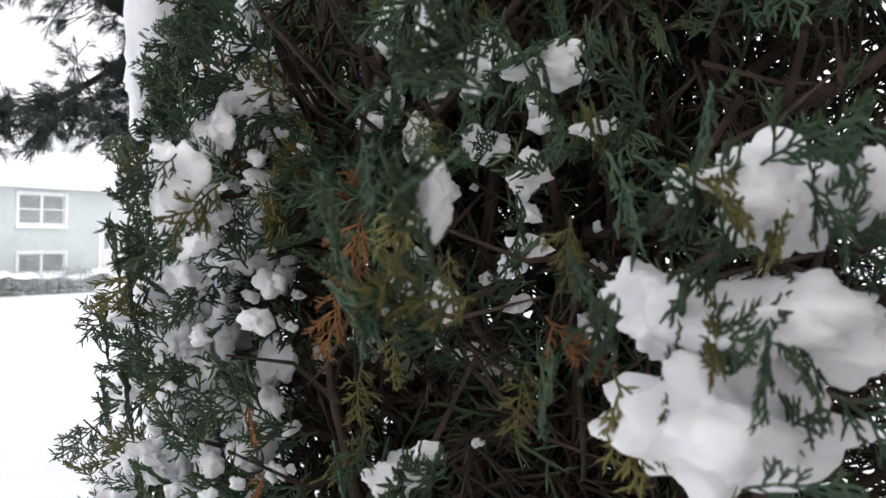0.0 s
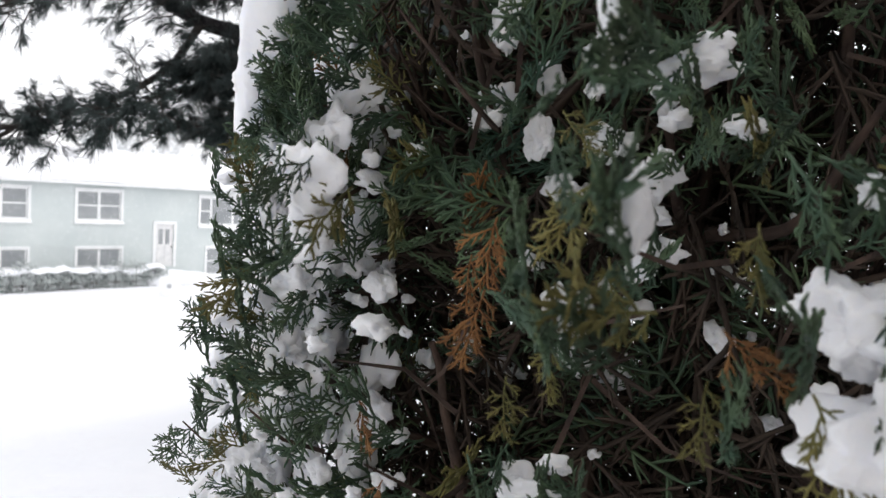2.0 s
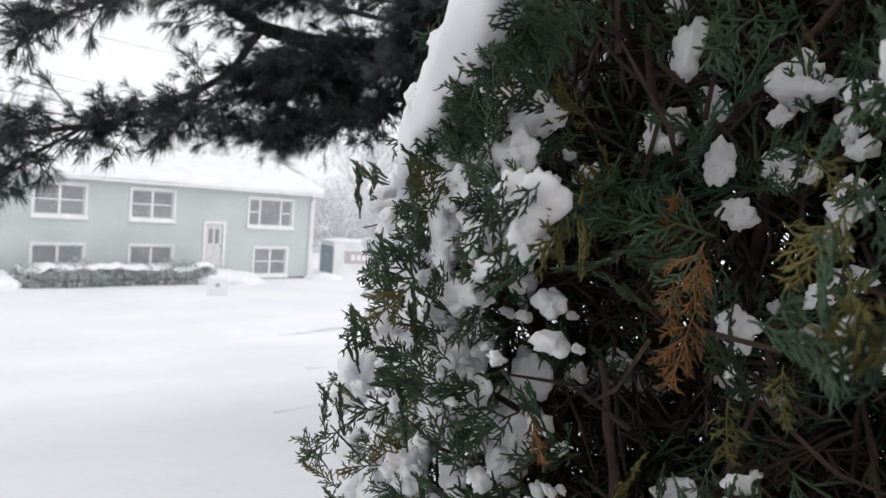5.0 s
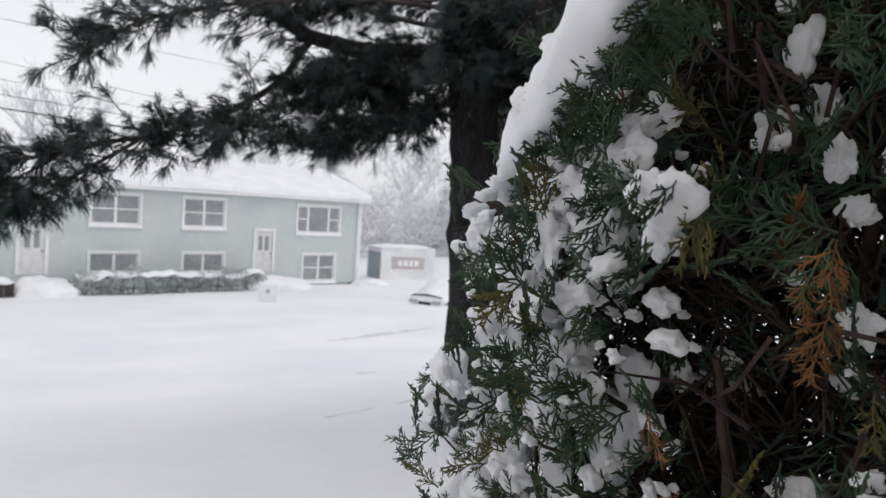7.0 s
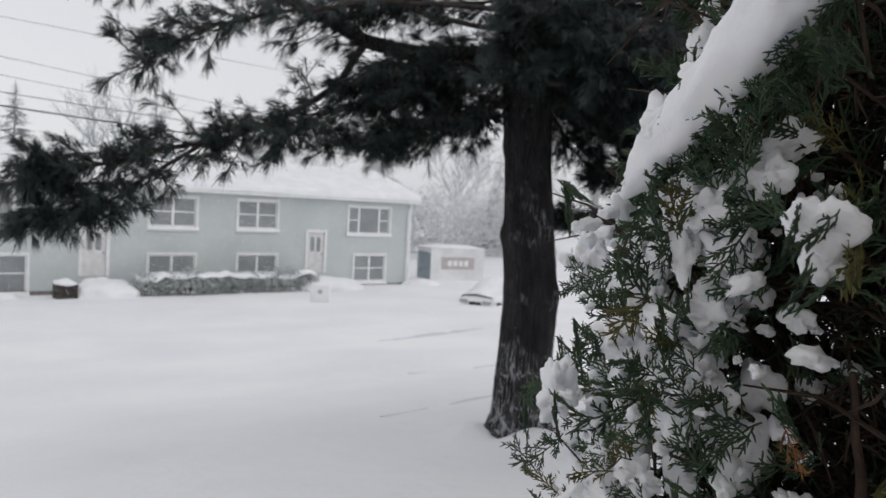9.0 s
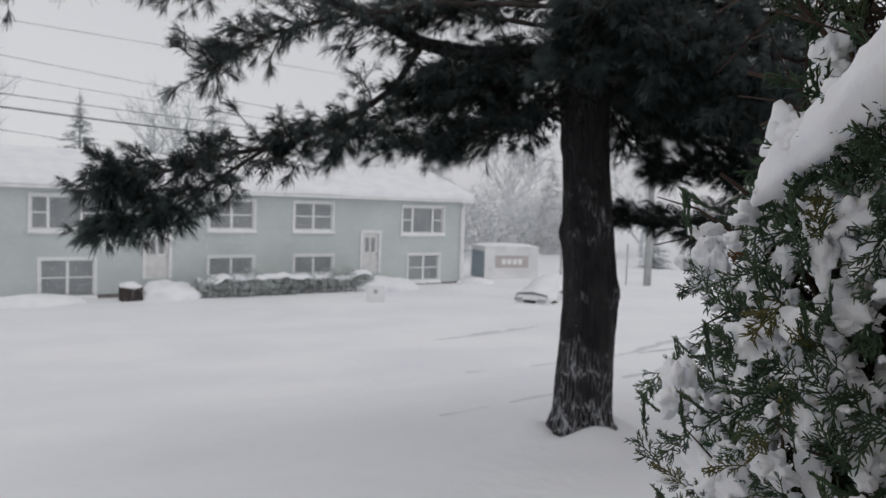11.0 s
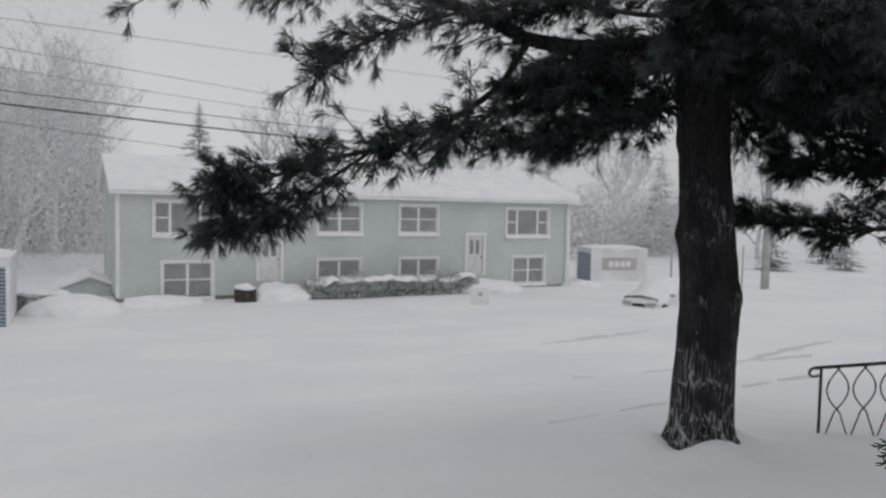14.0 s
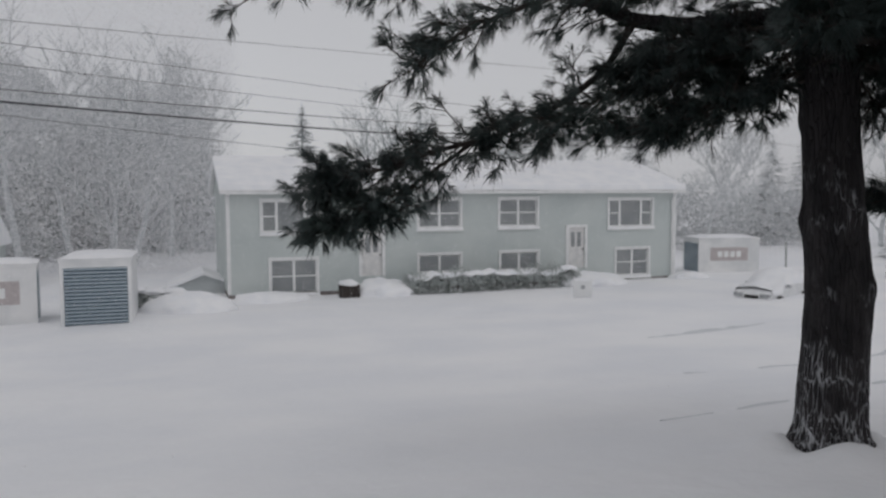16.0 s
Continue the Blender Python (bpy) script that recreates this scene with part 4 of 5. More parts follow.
def cedar_radius(z, phi=2.8):
    r = float(np.interp(z, [0.6, 0.9, 1.6, 2.1, 2.3, 2.7, 3.0, 3.5, 3.9], [0.22, 0.34, 0.36, 0.345, 0.335, 0.32, 0.26, 0.13, 0.02]))
    # the crown narrows on the side that faces the street
    return r - float(np.interp(z, [2.36, 2.42, 2.48, 2.54, 2.8], [0.0, 0.06, 0.13, 0.19, 0.21])) * float(np.interp(phi, [1.6, 2.45, 2.66], [1, 1, 0]))


def spray_shape(seed, fine=True, length=0.068):
    """A flat fan of scaly twigs: stem, side twigs and short twiglets."""
    rng = random.Random(seed)
    s = Shape()
    bend = rng.gauss(0, 5.0)

    def twig(p, ang, l, r, segs, curve):
        pts, q, a = [p], p, ang
        for _ in range(segs):
            a += curve * l / segs
            q = q + Vector((math.sin(a), math.cos(a), 0)) * (l / segs) + Vector((0, 0, rng.gauss(0, 0.0009) - 3.0 * (l / segs) * q.y))
            pts.append(q)
        radii = [r * (1.12 if i % 2 else 0.86) for i in range(segs)] + [r * 0.45]
        s.tube(pts, radii, 3, False)
        return pts

    stem = twig(Vector((0, 0, 0)), 0.0, length, 0.0012, 15 if fine else 6, bend)
    n = 13 if fine else 7
    for i in range(n):
        u = 0.10 + 0.86 * i / (n - 1)
        k = min(int(u * (len(stem) - 1)), len(stem) - 2)
        p = stem[k].lerp(stem[k + 1], u * (len(stem) - 1) - k)
        side = 1 if i % 2 else -1
        way = stem[k + 1] - stem[k]
        a0 = math.atan2(way.x, way.y)
        l = length * (0.46 * (1 - u) ** 0.8 + 0.10) * (0.5 + 0.8 * rng.random())
        if rng.random() < 0.12:
            continue
        ang = a0 + side * (0.74 + 0.22 * rng.gauss(0, 1))
        pin = twig(p, ang, l, 0.00108, max(3, int(l / 0.004)) if fine else 3, -side * 7.0)
        m = int(l / 0.0040) if fine else int(l / 0.009)
        for j in range(m):
            v = 0.18 + 0.8 * (j + 0.3 * rng.random()) / max(m, 1)
            kk = min(int(v * (len(pin) - 1)), len(pin) - 2)
            pp = pin[kk].lerp(pin[kk + 1], v * (len(pin) - 1) - kk)
            ww = pin[kk + 1] - pin[kk]
            sd = 1 if j % 2 else -1
            twig(pp, math.atan2(ww.x, ww.y) + sd * (0.7 + 0.25 * rng.gauss(0, 1)), (0.012 - 0.006 * v) * (0.7 + 0.7 * rng.random()), 0.00102, 2 if fine else 1, -sd * 26)
    return s


SPRAYS = {c: [spray_shape(10 + i).mesh("spray", m, True) for i in range(5)] for c, m in (("green", CEDAR_GREEN), ("olive", CEDAR_OLIVE), ("brown", CEDAR_BROWN), ("dead", CEDAR_DEAD_SHADE))}
cedar = tagged(base("cedar_shrub", CX, CY, 0.0), "columnar evergreen cedar with scaly green sprays, browned inside, loaded with snow", "shrub")
crng = random.Random(77)


def spray_pose(phi, z, r, rng, size, loose=1.0):
    """Where a spray sits on the column: growing outward, its fan in an upright plane that runs out from the stem."""
    out_ = Vector((math.cos(phi), math.sin(phi), 0))
    tan = Vector((-math.sin(phi), math.cos(phi), 0))
    way = (out_ * rng.uniform(0.5, 1.0) + tan * rng.gauss(0, 0.35 * loose) + Vector((0, 0, rng.gauss(0.15, 0.5 * loose)))).normalized()
    face = min(0.85, max(0.0, (phi - 2.8) / 0.6)) * rng.random() ** 0.5
    flat = tan * (1 - face) + out_ * (face + rng.gauss(0.1, 0.4 * loose)) + Vector((0, 0, rng.gauss(0, 0.3 * loose)))
    flat = (flat - way * flat.dot(way)).normalized()
    side = way.cross(flat)
    foot = out_ * r + Vector((0, 0, z)) - way * 0.06 * size
    m = Matrix((side, way, flat)).transposed().to_4x4()
    return Matrix.Translation(foot) @ m @ Matrix.Diagonal((size, size, size, 1))


# stems and branches
stem_pts = [Vector((0.02 * math.sin(k), 0.02 * math.cos(k * 1.3), 0.3 + 0.3 * k)) for k in range(12)]
part("stem", Shape().tube(spline(stem_pts, 4), [0.035 * (1 - i / 46) + 0.006 for i in range(45)], 8), CEDAR_TWIG, cedar, smooth=True)
for k in range(9):
    a = 1.7 + 0.32 * k + crng.gauss(0, 0.1)
    r1 = 0.12 + 0.14 * crng.random()
    o = Vector((math.cos(a), math.sin(a), 0))
    z0 = 1.3 + 0.5 * crng.random()
    pts = [Vector((0, 0, z0)), o * r1 * 0.8 + Vector((0, 0, z0 + 0.25)), o * r1 + Vector((0.01, 0, z0 + 0.7)), o * r1 * 1.02 + Vector((0, 0.02, z0 + 1.2)), o * r1 * 0.7 + Vector((0, 0, z0 + 1.6))]
    line = [p + Vector((noise.noise(p * 6 + Vector((k, 0, 0))), noise.noise(p * 6 + Vector((0, k, 0))), 0)) * 0.02 for p in spline(pts, 7)]
    part("stem", Shape().tube(line, [0.0055 - 0.0035 * i / len(line) for i in range(len(line))], 6), CEDAR_TWIG, cedar, smooth=True)
for k in range(90):
    a = 1.5 + 3.3 * crng.random()
    z = 2.0 + 0.75 * crng.random()
    r0, r1 = 0.05 + 0.2 * crng.random(), cedar_radius(z) * (0.75 + 0.2 * crng.random())
    b = a + crng.gauss(0, 0.25)
    p0 = Vector((math.cos(a) * r0, math.sin(a) * r0, z - 0.05 - 0.08 * crng.random()))
    p1 = Vector((math.cos(b) * r1, math.sin(b) * r1, z))
    mid = p0.lerp(p1, 0.5) + Vector((0, 0, -0.03 * crng.random()))
    line = [p + Vector((noise.noise(p * 15), noise.noise(p * 15 + Vector((5, 0, 0))), noise.noise(p * 15 + Vector((0, 5, 0))))) * 0.012 for p in spline([p0, mid, p1], 6)]
    part("branch", Shape().tube(line, [0.0042 - 0.0026 * i / len(line) for i in range(len(line))], 5), CEDAR_TWIG, cedar, smooth=True)

# the sprays of the side that the path passes, one by one: thick towards the street, thin round the dark hollow that
# faces the unseen wall
for k in range(250):
    front = k >= 195
    phi = 3.3 + 1.4 * crng.random() if front else 1.9 + 1.5 * ((k + crng.random()) / 195) ** 0.8
    z = 2.02 + 0.74 * ((k * 0.61803) % 1.0)
    if 3.12 < phi and z < 2.33 and crng.random() < 0.6:
        continue
    deep = crng.random() ** 1.6
    r = cedar_radius(z, phi) * (1.0 - 0.16 * deep) if not front else cedar_radius(z, phi) * (0.88 - 0.3 * deep)
    c = crng.random()
    kind = "brown" if c < 0.03 + 0.12 * deep else "olive" if c < 0.10 + 0.12 * deep else "green"
    # low in front, darker withered sprays put the hollow's shade into colour
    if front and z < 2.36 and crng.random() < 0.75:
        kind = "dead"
    ob = part("spray", crng.choice(SPRAYS[kind]), None, cedar)
    ob.matrix_basis = spray_pose(phi, z, r, crng, 0.45 + 0.35 * crng.random(), 1.5 if front else 1.0)


def joined(name, shapes, poses, mat, label, corners=4):
    """Many copies of a few shapes in one mesh."""
    vs, fs, o = [], [], 0
    arr = [(np.array(s.v), np.array(s.f)) for s in shapes]
    for i, m in enumerate(poses):
        v, f = arr[i % len(arr)]
        m = np.array(m)
        vs.append(v @ m[:3, :3].T + m[:3, 3])
        fs.append(f + o)
        o += len(v)
    v, f = np.concatenate(vs), np.concatenate(fs)
    me = bpy.data.meshes.new(name)
    me.vertices.add(len(v))
    me.vertices.foreach_set("co", v.ravel().astype(np.float32))
    me.loops.add(f.size)
    me.loops.foreach_set("vertex_index", f.ravel().astype(np.int32))
    me.polygons.add(len(f))
    me.polygons.foreach_set("loop_start", np.arange(0, f.size, corners, dtype=np.int32))
    me.update(calc_edges=True)
    me.materials.append(mat)
    ob = part(name, me, None, cedar, label)
    ob["kind"] = "stuff"
    return ob


# upright sprigs that stand out at the edge: x, y, z of the tips
SPRIGS = ((0.816, 0.322, 2.397), (0.778, 0.267, 2.300), (0.832, 0.348, 2.145), (0.803, 0.305, 2.239), (0.756, 0.219, 2.349), (0.746, 0.186, 2.276), (0.777, 0.266, 2.184), (0.746, 0.188, 2.396), (0.743, 0.175, 2.326), (0.740, 0.158, 2.230), (0.870, 0.368, 2.400), (0.868, 0.365, 2.267), (0.844, 0.379, 2.218))
for i, (x, y, z) in enumerate(SPRIGS):
    o = Vector((x - CX, y - CY, 0)).normalized()
    tn = Vector((-o.y, o.x, 0))
    for side_ in (0.0, 0.5):
        way = (Vector((0, 0, 0.9 - side_)) + o * (0.25 + side_) - tn * (0.15 + 0.3 * side_)).normalized()
        flat = (o - tn * 0.3)
        flat = (flat - way * flat.dot(way)).normalized()
        size = 0.62 - 0.25 * side_
        ob = part("spray", SPRAYS["green"][(i + int(2 * side_)) % 5], None, cedar)
        ob.matrix_basis = Matrix.Translation(Vector((x - CX, y - CY, z)) - way * 0.066 * size) @ Matrix((way.cross(flat), way, flat)).transposed().to_4x4() @ Matrix.Diagonal((size * 0.6, size, size, 1))
# withered sprays that hang in front: x, y, z
WITHERED = ((0.731, -0.023, 2.398), (0.727, -0.039, 2.379), (0.730, -0.019, 2.373), (0.731, -0.023, 2.326), (0.735, -0.004, 2.310), (0.731, -0.075, 2.322), (0.737, -0.039, 2.353), (0.734, -0.101, 2.323), (0.736, -0.084, 2.366), (0.742, -0.074, 2.335), (0.750, 0.019, 2.336), (0.757, 0.032, 2.348), (0.759, 0.022, 2.363), (0.780, 0.116, 2.271), (0.770, 0.088, 2.240))
for i, (x, y, z) in enumerate(WITHERED):
    phi = math.atan2(y - CY, x - CX)
    o, tn = Vector((math.cos(phi), math.sin(phi), 0)), Vector((-math.sin(phi), math.cos(phi), 0))
    way = (Vector((0, 0, -0.8)) + o * 0.35 + tn * crng.gauss(0.2, 0.4)).normalized()
    flat = (o + tn * crng.gauss(0, 0.3))
    flat = (flat - way * flat.dot(way)).normalized()
    ob = part("spray", crng.choice(SPRAYS["brown" if i > 8 else "olive"]), None, cedar, "withered orange-brown spray" if i > 8 else "yellowing olive spray")
    ob.matrix_basis = Matrix.Translation((x - CX, y - CY, z)) @ Matrix((way.cross(flat), way, flat)).transposed().to_4x4() @ Matrix.Scale(0.30 + 0.18 * crng.random(), 4)

coarse = [spray_shape(30 + i, False) for i in range(4)]
near_in = []
while len(near_in) < 2000:
    phi, z, k = 1.45 + 3.7 * crng.random(), 1.98 + 0.8 * crng.random(), crng.random()
    near_in.append(spray_pose(phi, z, cedar_radius(z, phi) * (0.3 + (0.55 if phi < 3.1 else 0.40) * k), crng, 0.7 + 0.45 * crng.random(), 1.8))
fine = [spray_shape(50 + i) for i in range(4)]
outer = []
for k in range(310):
    phi, z = (1.75 + 1.6 * crng.random() ** 0.8, 2.04 + 0.68 * crng.random()) if k < 250 else (3.2 + 1.4 * crng.random(), 2.38 + 0.36 * crng.random())
    if phi > 3.1 and z < 2.34 and k % 4:
        continue
    outer.append(spray_pose(phi, z, cedar_radius(z, phi) * (0.78 + 0.19 * crng.random()), crng, 0.45 + 0.35 * crng.random(), 1.2))
joined("spray_mass", fine, outer, CEDAR_GREEN, "crowded green scaly sprays")
joined("inner_foliage", coarse, near_in[:1100], CEDAR_GREEN, "shaded inner green foliage")
joined("dead_foliage", coarse, near_in[1100:], CEDAR_DEAD_SHADE, "withered brown inner foliage, darkened for shade")
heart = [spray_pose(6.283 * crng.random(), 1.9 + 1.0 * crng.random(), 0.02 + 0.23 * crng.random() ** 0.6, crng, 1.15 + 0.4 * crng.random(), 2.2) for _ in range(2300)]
joined("heart_foliage", coarse, heart, CEDAR_DEAD_SHADE, "dead foliage at the heart, coloured dark for inner shade")
rest = []
for _ in range(560):
    z = 0.75 + 3.05 * crng.random()
    phi = 6.283 * crng.random()
    if 2.0 < z < 2.75 and 1.55 < phi < 4.75 or 2.36 < z < 3.0 and 0.6 < phi < 2.6:
        continue
    rest.append(spray_pose(phi, z, cedar_radius(z, phi) * (0.5 + 0.35 * crng.random()), crng, (2.6 if z < 1.95 or z > 2.9 else 1.5) + 0.6 * crng.random()))
joined("outer_foliage", coarse, rest, CEDAR_GREEN, "green scaly foliage")
tw = Shape()
for _ in range(1600):
    a, z, r = 6.283 * crng.random(), 1.7 + 1.3 * crng.random(), 0.30 * crng.random() ** 0.6
    p = Vector((math.cos(a) * r, math.sin(a) * r, z))
    d = Vector((crng.gauss(0, 1), crng.gauss(0, 1), crng.gauss(0.3, 0.7))).normalized()
    l = 0.04 + 0.08 * crng.random()
    e = d.orthogonal() * 0.1
    tw.tube([p, p + d * l * 0.5 + e * l, p + d * l], [0.0016, 0.0013, 0.0006], 3, False)
ob = part("dead_brushwood", tw, CEDAR_TWIG, cedar, "bare dead inner twigs")
ob["kind"] = "stuff"

# snow lodged in the cedar: x, y, z, half width, half height
SNOW_EDGE = (
    (0.766, 0.165, 2.382, 0.020, 0.016),
    (0.768, 0.150, 2.391, 0.015, 0.011),
    (0.768, 0.176, 2.356, 0.011, 0.016),
    (0.773, 0.152, 2.358, 0.017, 0.015),
    (0.775, 0.120, 2.416, 0.013, 0.012),
    (0.760, 0.121, 2.397, 0.011, 0.010),
    (0.702, 0.067, 2.373, 0.012, 0.012),
    (0.703, 0.065, 2.360, 0.008, 0.010),
    (0.787, 0.231, 2.294, 0.022, 0.013),
    (0.771, 0.185, 2.312, 0.018, 0.010),
    (0.769, 0.157, 2.321, 0.015, 0.009),
    (0.875, 0.333, 2.338, 0.021, 0.021),
    (0.812, 0.248, 2.329, 0.016, 0.014),
    (0.850, 0.342, 2.227, 0.023, 0.022),
    (0.771, 0.168, 2.283, 0.021, 0.013),
    (0.779, 0.153, 2.276, 0.012, 0.010),
    (0.785, 0.183, 2.254, 0.016, 0.016),
    (0.797, 0.262, 2.189, 0.025, 0.017),
    (0.782, 0.206, 2.213, 0.019, 0.011),
)
SNOW_INNER = (
    (0.861, 0.001, 2.435, 0.015, 0.011),
    (0.840, 0.087, 2.416, 0.013, 0.016),
    (0.861, 0.118, 2.288, 0.012, 0.008),
    (0.854, 0.141, 2.275, 0.011, 0.010),
    (0.847, 0.042, 2.316, 0.007, 0.012),
    (0.897, 0.051, 2.281, 0.019, 0.014),
    (0.874, -0.023, 2.411, 0.009, 0.005),
    (0.873, 0.201, 2.319, 0.016, 0.020),
    (0.904, 0.232, 2.208, 0.021, 0.031),
    (0.843, 0.061, 2.227, 0.016, 0.011),
    (0.898, -0.023, 2.335, 0.006, 0.003),
    (0.861, 0.031, 2.332, 0.004, 0.003),
    (0.842, 0.022, 2.437, 0.016, 0.016),
    (0.842, 0.024, 2.398, 0.015, 0.011),
    (0.923, 0.166, 2.260, 0.018, 0.012),
    (0.938, 0.148, 2.258, 0.024, 0.013),
    (0.834, -0.011, 2.351, 0.011, 0.007),
    (0.828, 0.035, 2.322, 0.010, 0.013),
    (0.842, 0.176, 2.227, 0.011, 0.015),
    (0.802, 0.016, 2.258, 0.008, 0.005),
    (0.871, 0.076, 2.431, 0.011, 0.015),
)
SNOW_NEAR = (
    (0.772, -0.133, 2.374, 0.020, 0.015),
    (0.755, -0.108, 2.338, 0.015, 0.013),
    (0.764, -0.139, 2.336, 0.026, 0.013),
    (0.753, -0.124, 2.308, 0.030, 0.021),
    (0.684, -0.074, 2.366, 0.006, 0.012),
    (0.702, -0.056, 2.415, 0.005, 0.013),
    (0.698, -0.052, 2.338, 0.004, 0.009),
    (0.803, -0.031, 2.424, 0.015, 0.008),
    (0.759, 0.000, 2.259, 0.012, 0.008),
    (0.803, -0.053, 2.399, 0.009, 0.005),
    (0.777, -0.155, 2.377, 0.012, 0.013),
    (0.766, -0.107, 2.375, 0.008, 0.007),
)
for i, (x, y, z, a, c) in enumerate(SNOW_EDGE + SNOW_INNER + SNOW_NEAR):
    a, c = max(a, 0.005), max(c, 0.005)
    k = 1.05 if i < len(SNOW_EDGE) or a > 0.014 and i >= len(SNOW_EDGE + SNOW_INNER) else 0.78
    tagged(blob("snow_clump", x, y, z, a * k, a * 0.55 * k, c * k, i + 3, SNOW_FINE, 0.48, 5 if a > 0.013 else 4, math.degrees(math.atan2(y - CY, x - CX)) + 90), "soft white clump of snow lodged among cedar sprays", "snow clump", "snow in the cedar")
# the thick slab of snow that lies down the shoulder of the shrub
slab_line = spline(((0.712, 0.072, 2.505), (0.720, 0.100, 2.476), (0.742, 0.150, 2.440), (0.772, 0.200, 2.415), (0.792, 0.240, 2.388)), 9)
across = (Vector((CX, CY, 0)) - Vector((0.75, 0.16, 0))).normalized()
rows = []
for i, p in enumerate(slab_line):
    u = i / (len(slab_line) - 1)
    way = (slab_line[min(i + 1, len(slab_line) - 1)] - slab_line[max(i - 1, 0)]).normalized()
    up = across.cross(way).normalized()
    w = 0.021 * (1 - 0.45 * u) * min(1.0, 0.35 + 5 * u, 0.25 + 5 * (1 - u))
    row = []
    for k in range(28):
        a = 2 * math.pi * k / 28
        q = across * math.cos(a) * 0.8 + up * math.sin(a)
        n3 = p * 45 + q * 1.2
        row.append(p + q * w * (1 + 0.30 * noise.noise(n3) + 0.16 * noise.noise(n3 * 2.7) + 0.06 * noise.noise(n3 * 8)))
    rows.append(row)
s = Shape().grid(rows, closed=True)
s.f += [tuple(reversed(range(28))), tuple(len(s.v) - 28 + k for k in range(28))]
slab = part("snow_slab", s, SNOW_FINE, smooth=True)
for i, (x, y, z, a, c) in enumerate(((0.768, 0.192, 2.424, 0.018, 0.013), (0.724, 0.106, 2.480, 0.012, 0.011), (0.788, 0.225, 2.402, 0.012, 0.012), (0.745, 0.150, 2.452, 0.013, 0.010))):
    lump = blob("lump", x, y, z, a, a * 0.8, c, 230 + i, SNOW_FINE, 0.4, 4, math.degrees(math.atan2(y - CY, x - CX)) + 90)
    lump.parent = slab
tagged(slab, "thick slanting slab of snow resting on the cedar's shoulder", "snow slab")
# snow packed behind the outer sprays on the street side
for k in range(50):
    phi, z = 2.15 + 0.70 * ((k * 0.61803) % 1.0), 2.05 + 0.46 * (k + crng.random()) / 50
    r = cedar_radius(z, phi) * (0.80 + 0.09 * crng.random())
    a = 0.010 + 0.010 * crng.random()
    tagged(blob("snow_clump", CX + math.cos(phi) * r, CY + math.sin(phi) * r, z, a * 1.15, a * 0.5, a * (0.8 + 0.7 * crng.random()), 140 + k, SNOW_FINE, 0.45, 4, math.degrees(phi) + 90), "soft white snow packed behind cedar sprays", "snow clump", "snow in the cedar")
# sprays that reach over the snow
for i, (x, y, z, a, c) in enumerate(SNOW_EDGE * 3 + SNOW_NEAR * 6 + SNOW_INNER * 2):
    phi = math.atan2(y - CY, x - CX) + crng.gauss(0, 1.0) * a / 0.36
    r = math.hypot(x - CX, y - CY) + a * (0.5 + 0.5 * crng.random()) + 0.010
    ob = part("spray", crng.choice(SPRAYS["olive" if i % 9 == 0 else "green"]), None, cedar)
    ob.matrix_basis = spray_pose(phi, z + crng.gauss(-0.1, 0.9) * c, r, crng, 0.32 + 0.3 * crng.random(), 1.3)
for i in range(26):
    p = slab_line[min(6 + i, len(slab_line) - 1)] + Vector((0.004, -0.006, -0.02 + 0.012 * crng.gauss(0, 1)))
    ob = part("spray", crng.choice(SPRAYS["green"]), None, cedar)
    ob.matrix_basis = spray_pose(math.atan2(p.y - CY, p.x - CX), p.z, math.hypot(p.x - CX, p.y - CY) + 0.012 * crng.random(), crng, 0.35 + 0.25 * crng.random(), 1.2)
for i in range(24):
    p = slab_line[(i * 36) // 24] + Vector((-0.010, -0.020, -0.006)) * (0.8 + 0.4 * crng.random())
    ob = part("spray", crng.choice(SPRAYS["green"]), None, cedar)
    ob.matrix_basis = spray_pose(math.atan2(p.y - CY, p.x - CX), p.z + 0.008 * crng.gauss(0, 1), math.hypot(p.x - CX, p.y - CY), crng, 0.35 + 0.2 * crng.random(), 1.2)
for k in range(46):
    phi, z = 2.0 + 0.95 * crng.random(), 2.06 + 0.36 * crng.random()
    r = cedar_radius(z, phi) * (0.74 + 0.10 * crng.random())
    a = 0.008 + 0.012 * crng.random()
    tagged(blob("snow_clump", CX + math.cos(phi) * r, CY + math.sin(phi) * r, z, a * 1.2, a * 0.6, a * (0.8 + 0.9 * crng.random()), 60 + k, SNOW_FINE, 0.42, 4, math.degrees(phi) + 90), "soft white clump of snow lodged among cedar sprays", "snow clump", "snow in the cedar")
for k in range(9):
    phi, z = 3.05 + 0.5 * crng.random(), 2.37 + 0.15 * crng.random()
    r = cedar_radius(z, phi) * (0.75 + 0.06 * crng.random())
    a = 0.004 + 0.005 * crng.random()
    tagged(blob("snow_clump", CX + math.cos(phi) * r, CY + math.sin(phi) * r, z, a, a * 0.6, a * (0.9 + crng.random()), 260 + k, SNOW_FINE, 0.5, 4, math.degrees(phi) + 90), "soft white clump of snow lodged among cedar sprays", "snow clump", "snow in the cedar")
# small tufts of snow all over the sprays
tufts, places = [], []
for i in range(4):
    g = blob("snow_tuft", 0, 0, 0, 0.008, 0.005, 0.005, 90 + i, SNOW_FINE, 0.55, 3)
    t = Shape()
    t.v, t.f = [tuple(v.co) for v in g.data.vertices], [tuple(p.vertices) for p in g.data.polygons]
    tufts.append(t)
    bpy.data.objects.remove(g)
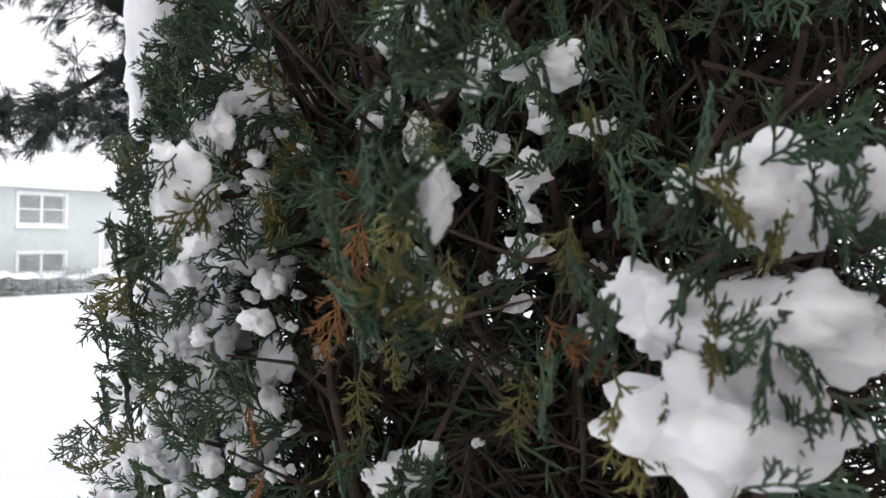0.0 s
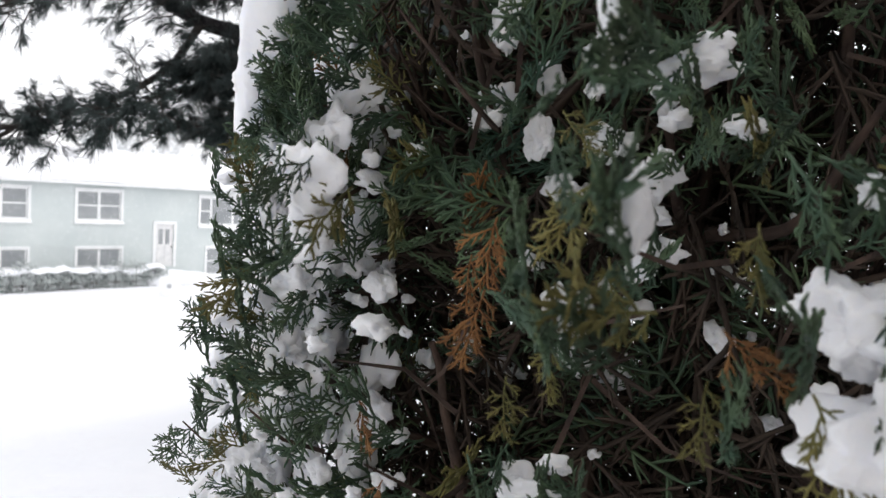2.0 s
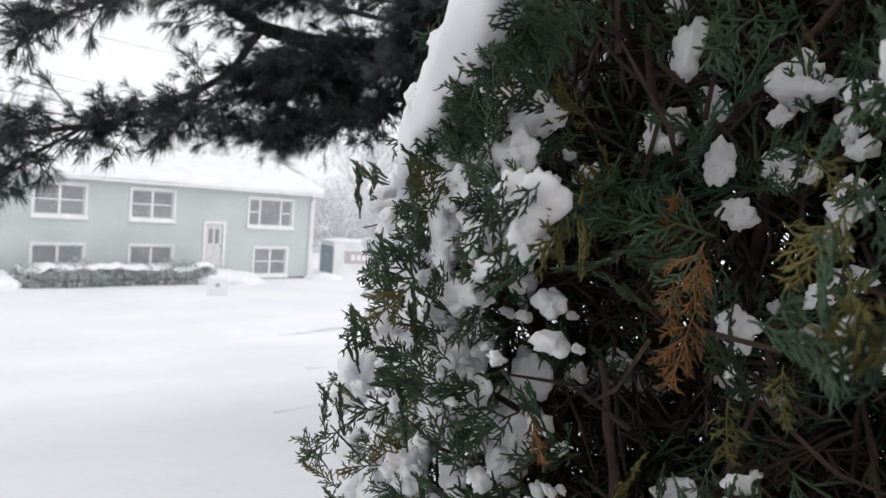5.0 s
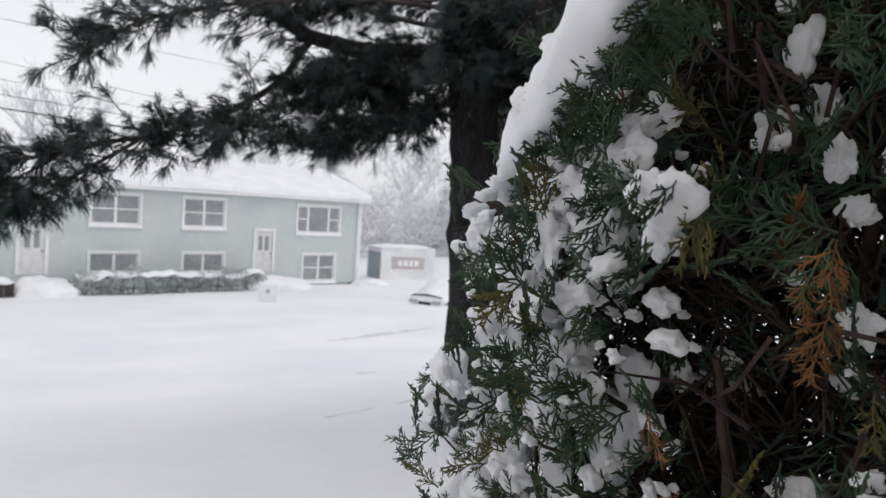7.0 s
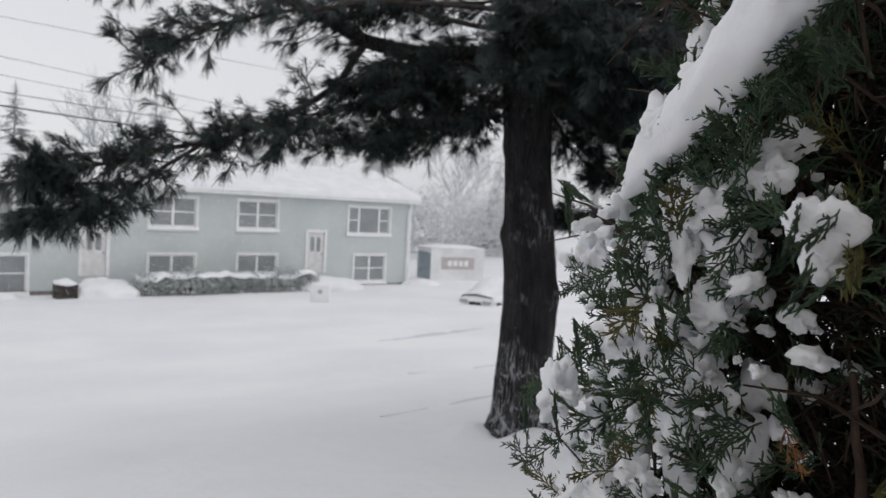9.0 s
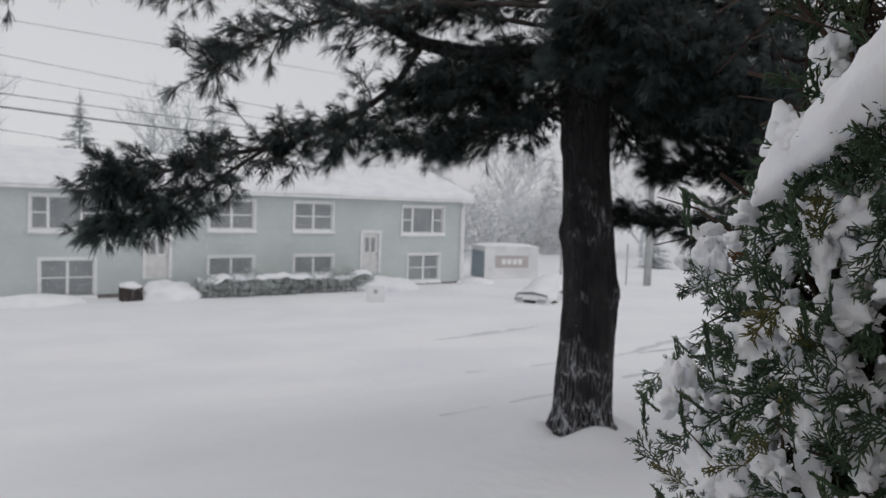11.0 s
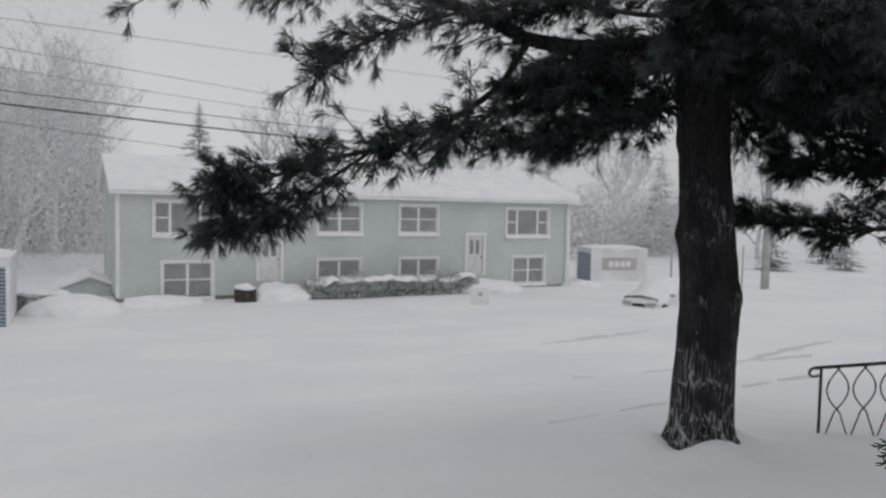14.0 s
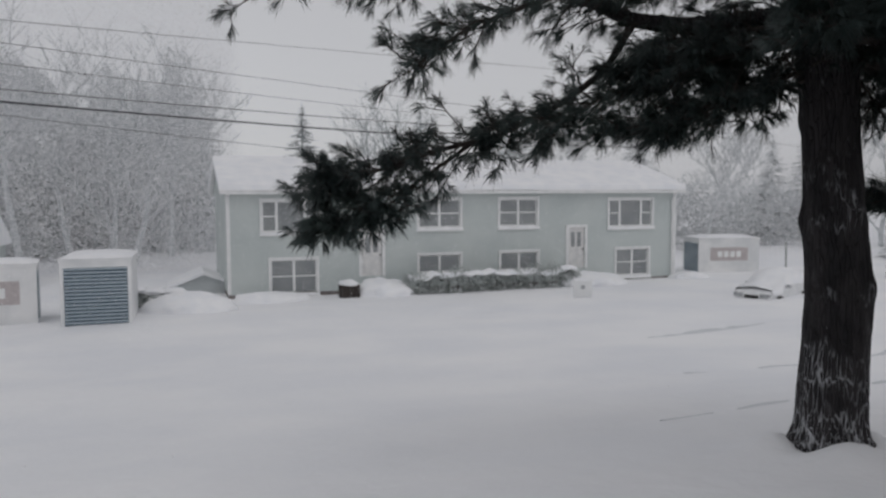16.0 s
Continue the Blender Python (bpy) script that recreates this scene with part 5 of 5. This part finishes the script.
for k in range(380):
    phi = 2.1 + 1.05 * crng.random() if k % 8 else 3.2 + 1.3 * crng.random()
    z = 2.05 + 0.36 * crng.random()
    r = cedar_radius(z, phi) * ((0.80 + 0.19 * crng.random()) if k % 8 else (0.55 + 0.25 * crng.random()))
    q = 0.4 + 0.9 * crng.random() ** 2
    places.append(pose(math.cos(phi) * r, math.sin(phi) * r, z, crng.gauss(0, 25), crng.gauss(0, 25), 360 * crng.random()) @ Matrix.Scale(q, 4))
joined("snow_dusting", tufts, places, SNOW_FINE, "small white tufts of snow caught on the sprays", 3)

# falling snow
fr = random.Random(9)
s = Shape()
for _ in range(2600):
    p = Vector((fr.uniform(-5, 16), fr.uniform(3.5, 20), 0))
    p.z = level(p.x, p.y) + 0.3 + 6.5 * fr.random()
    u = Vector((fr.gauss(0, 1), fr.gauss(0, 1), fr.gauss(0, 1))).normalized() * fr.uniform(0.003, 0.006)
    v = u.orthogonal()
    b = len(s.v)
    s.v += [tuple(p - u), tuple(p + v), tuple(p + u), tuple(p - v), tuple(p + u.cross(v).normalized() * 0.003)]
    s.f += [(b, b + 1, b + 4), (b + 1, b + 2, b + 4), (b + 2, b + 3, b + 4), (b + 3, b, b + 4), (b + 3, b + 2, b + 1, b)]
tagged(part("falling_snow", s, SNOW_FLAKE), "sparse white snowflakes falling through the air", "snowflakes", kind="stuff")

# driven snow added to make haze: thick behind the house, thin over the street
fr = np.random.default_rng(4)


def snow_veil(x0, x1, y0, y1, z0, z1, count, size):
    """Flakes too many to count, each a small tilted blade."""
    c = fr.uniform((x0, y0, z0), (x1, y1, z1), (count, 3))
    u = fr.normal(size=(count, 3))
    u *= size * fr.uniform(0.6, 1.2, (count, 1)) / np.linalg.norm(u, axis=1, keepdims=True)
    v = np.cross(u, fr.normal(size=(count, 3)))
    v *= 0.7 * size / np.linalg.norm(v, axis=1, keepdims=True)
    co = np.stack((c - u, c + u - v, c + u + v), 1).reshape(-1, 3)
    me = bpy.data.meshes.new("driven_snow")
    me.vertices.add(len(co))
    me.vertices.foreach_set("co", co.ravel().astype(np.float32))
    me.loops.add(len(co))
    me.loops.foreach_set("vertex_index", np.arange(len(co), dtype=np.int32))
    me.polygons.add(count)
    me.polygons.foreach_set("loop_start", np.arange(0, len(co), 3, dtype=np.int32))
    me.update(calc_edges=True)
    me.materials.append(SNOW_FLAKE)
    tagged(part("driven_snow", me, None), "dense white flakes driven by the wind", "snowflakes", kind="stuff")


snow_veil(-14, 50, 22, 35.0, -2.0, 9.0, 60000, 0.016)
snow_veil(-32, 4.5, 47, 57, -2.0, 16.0, 480000, 0.036)
snow_veil(26, 70, 47, 57, -2.0, 9.0, 160000, 0.038)
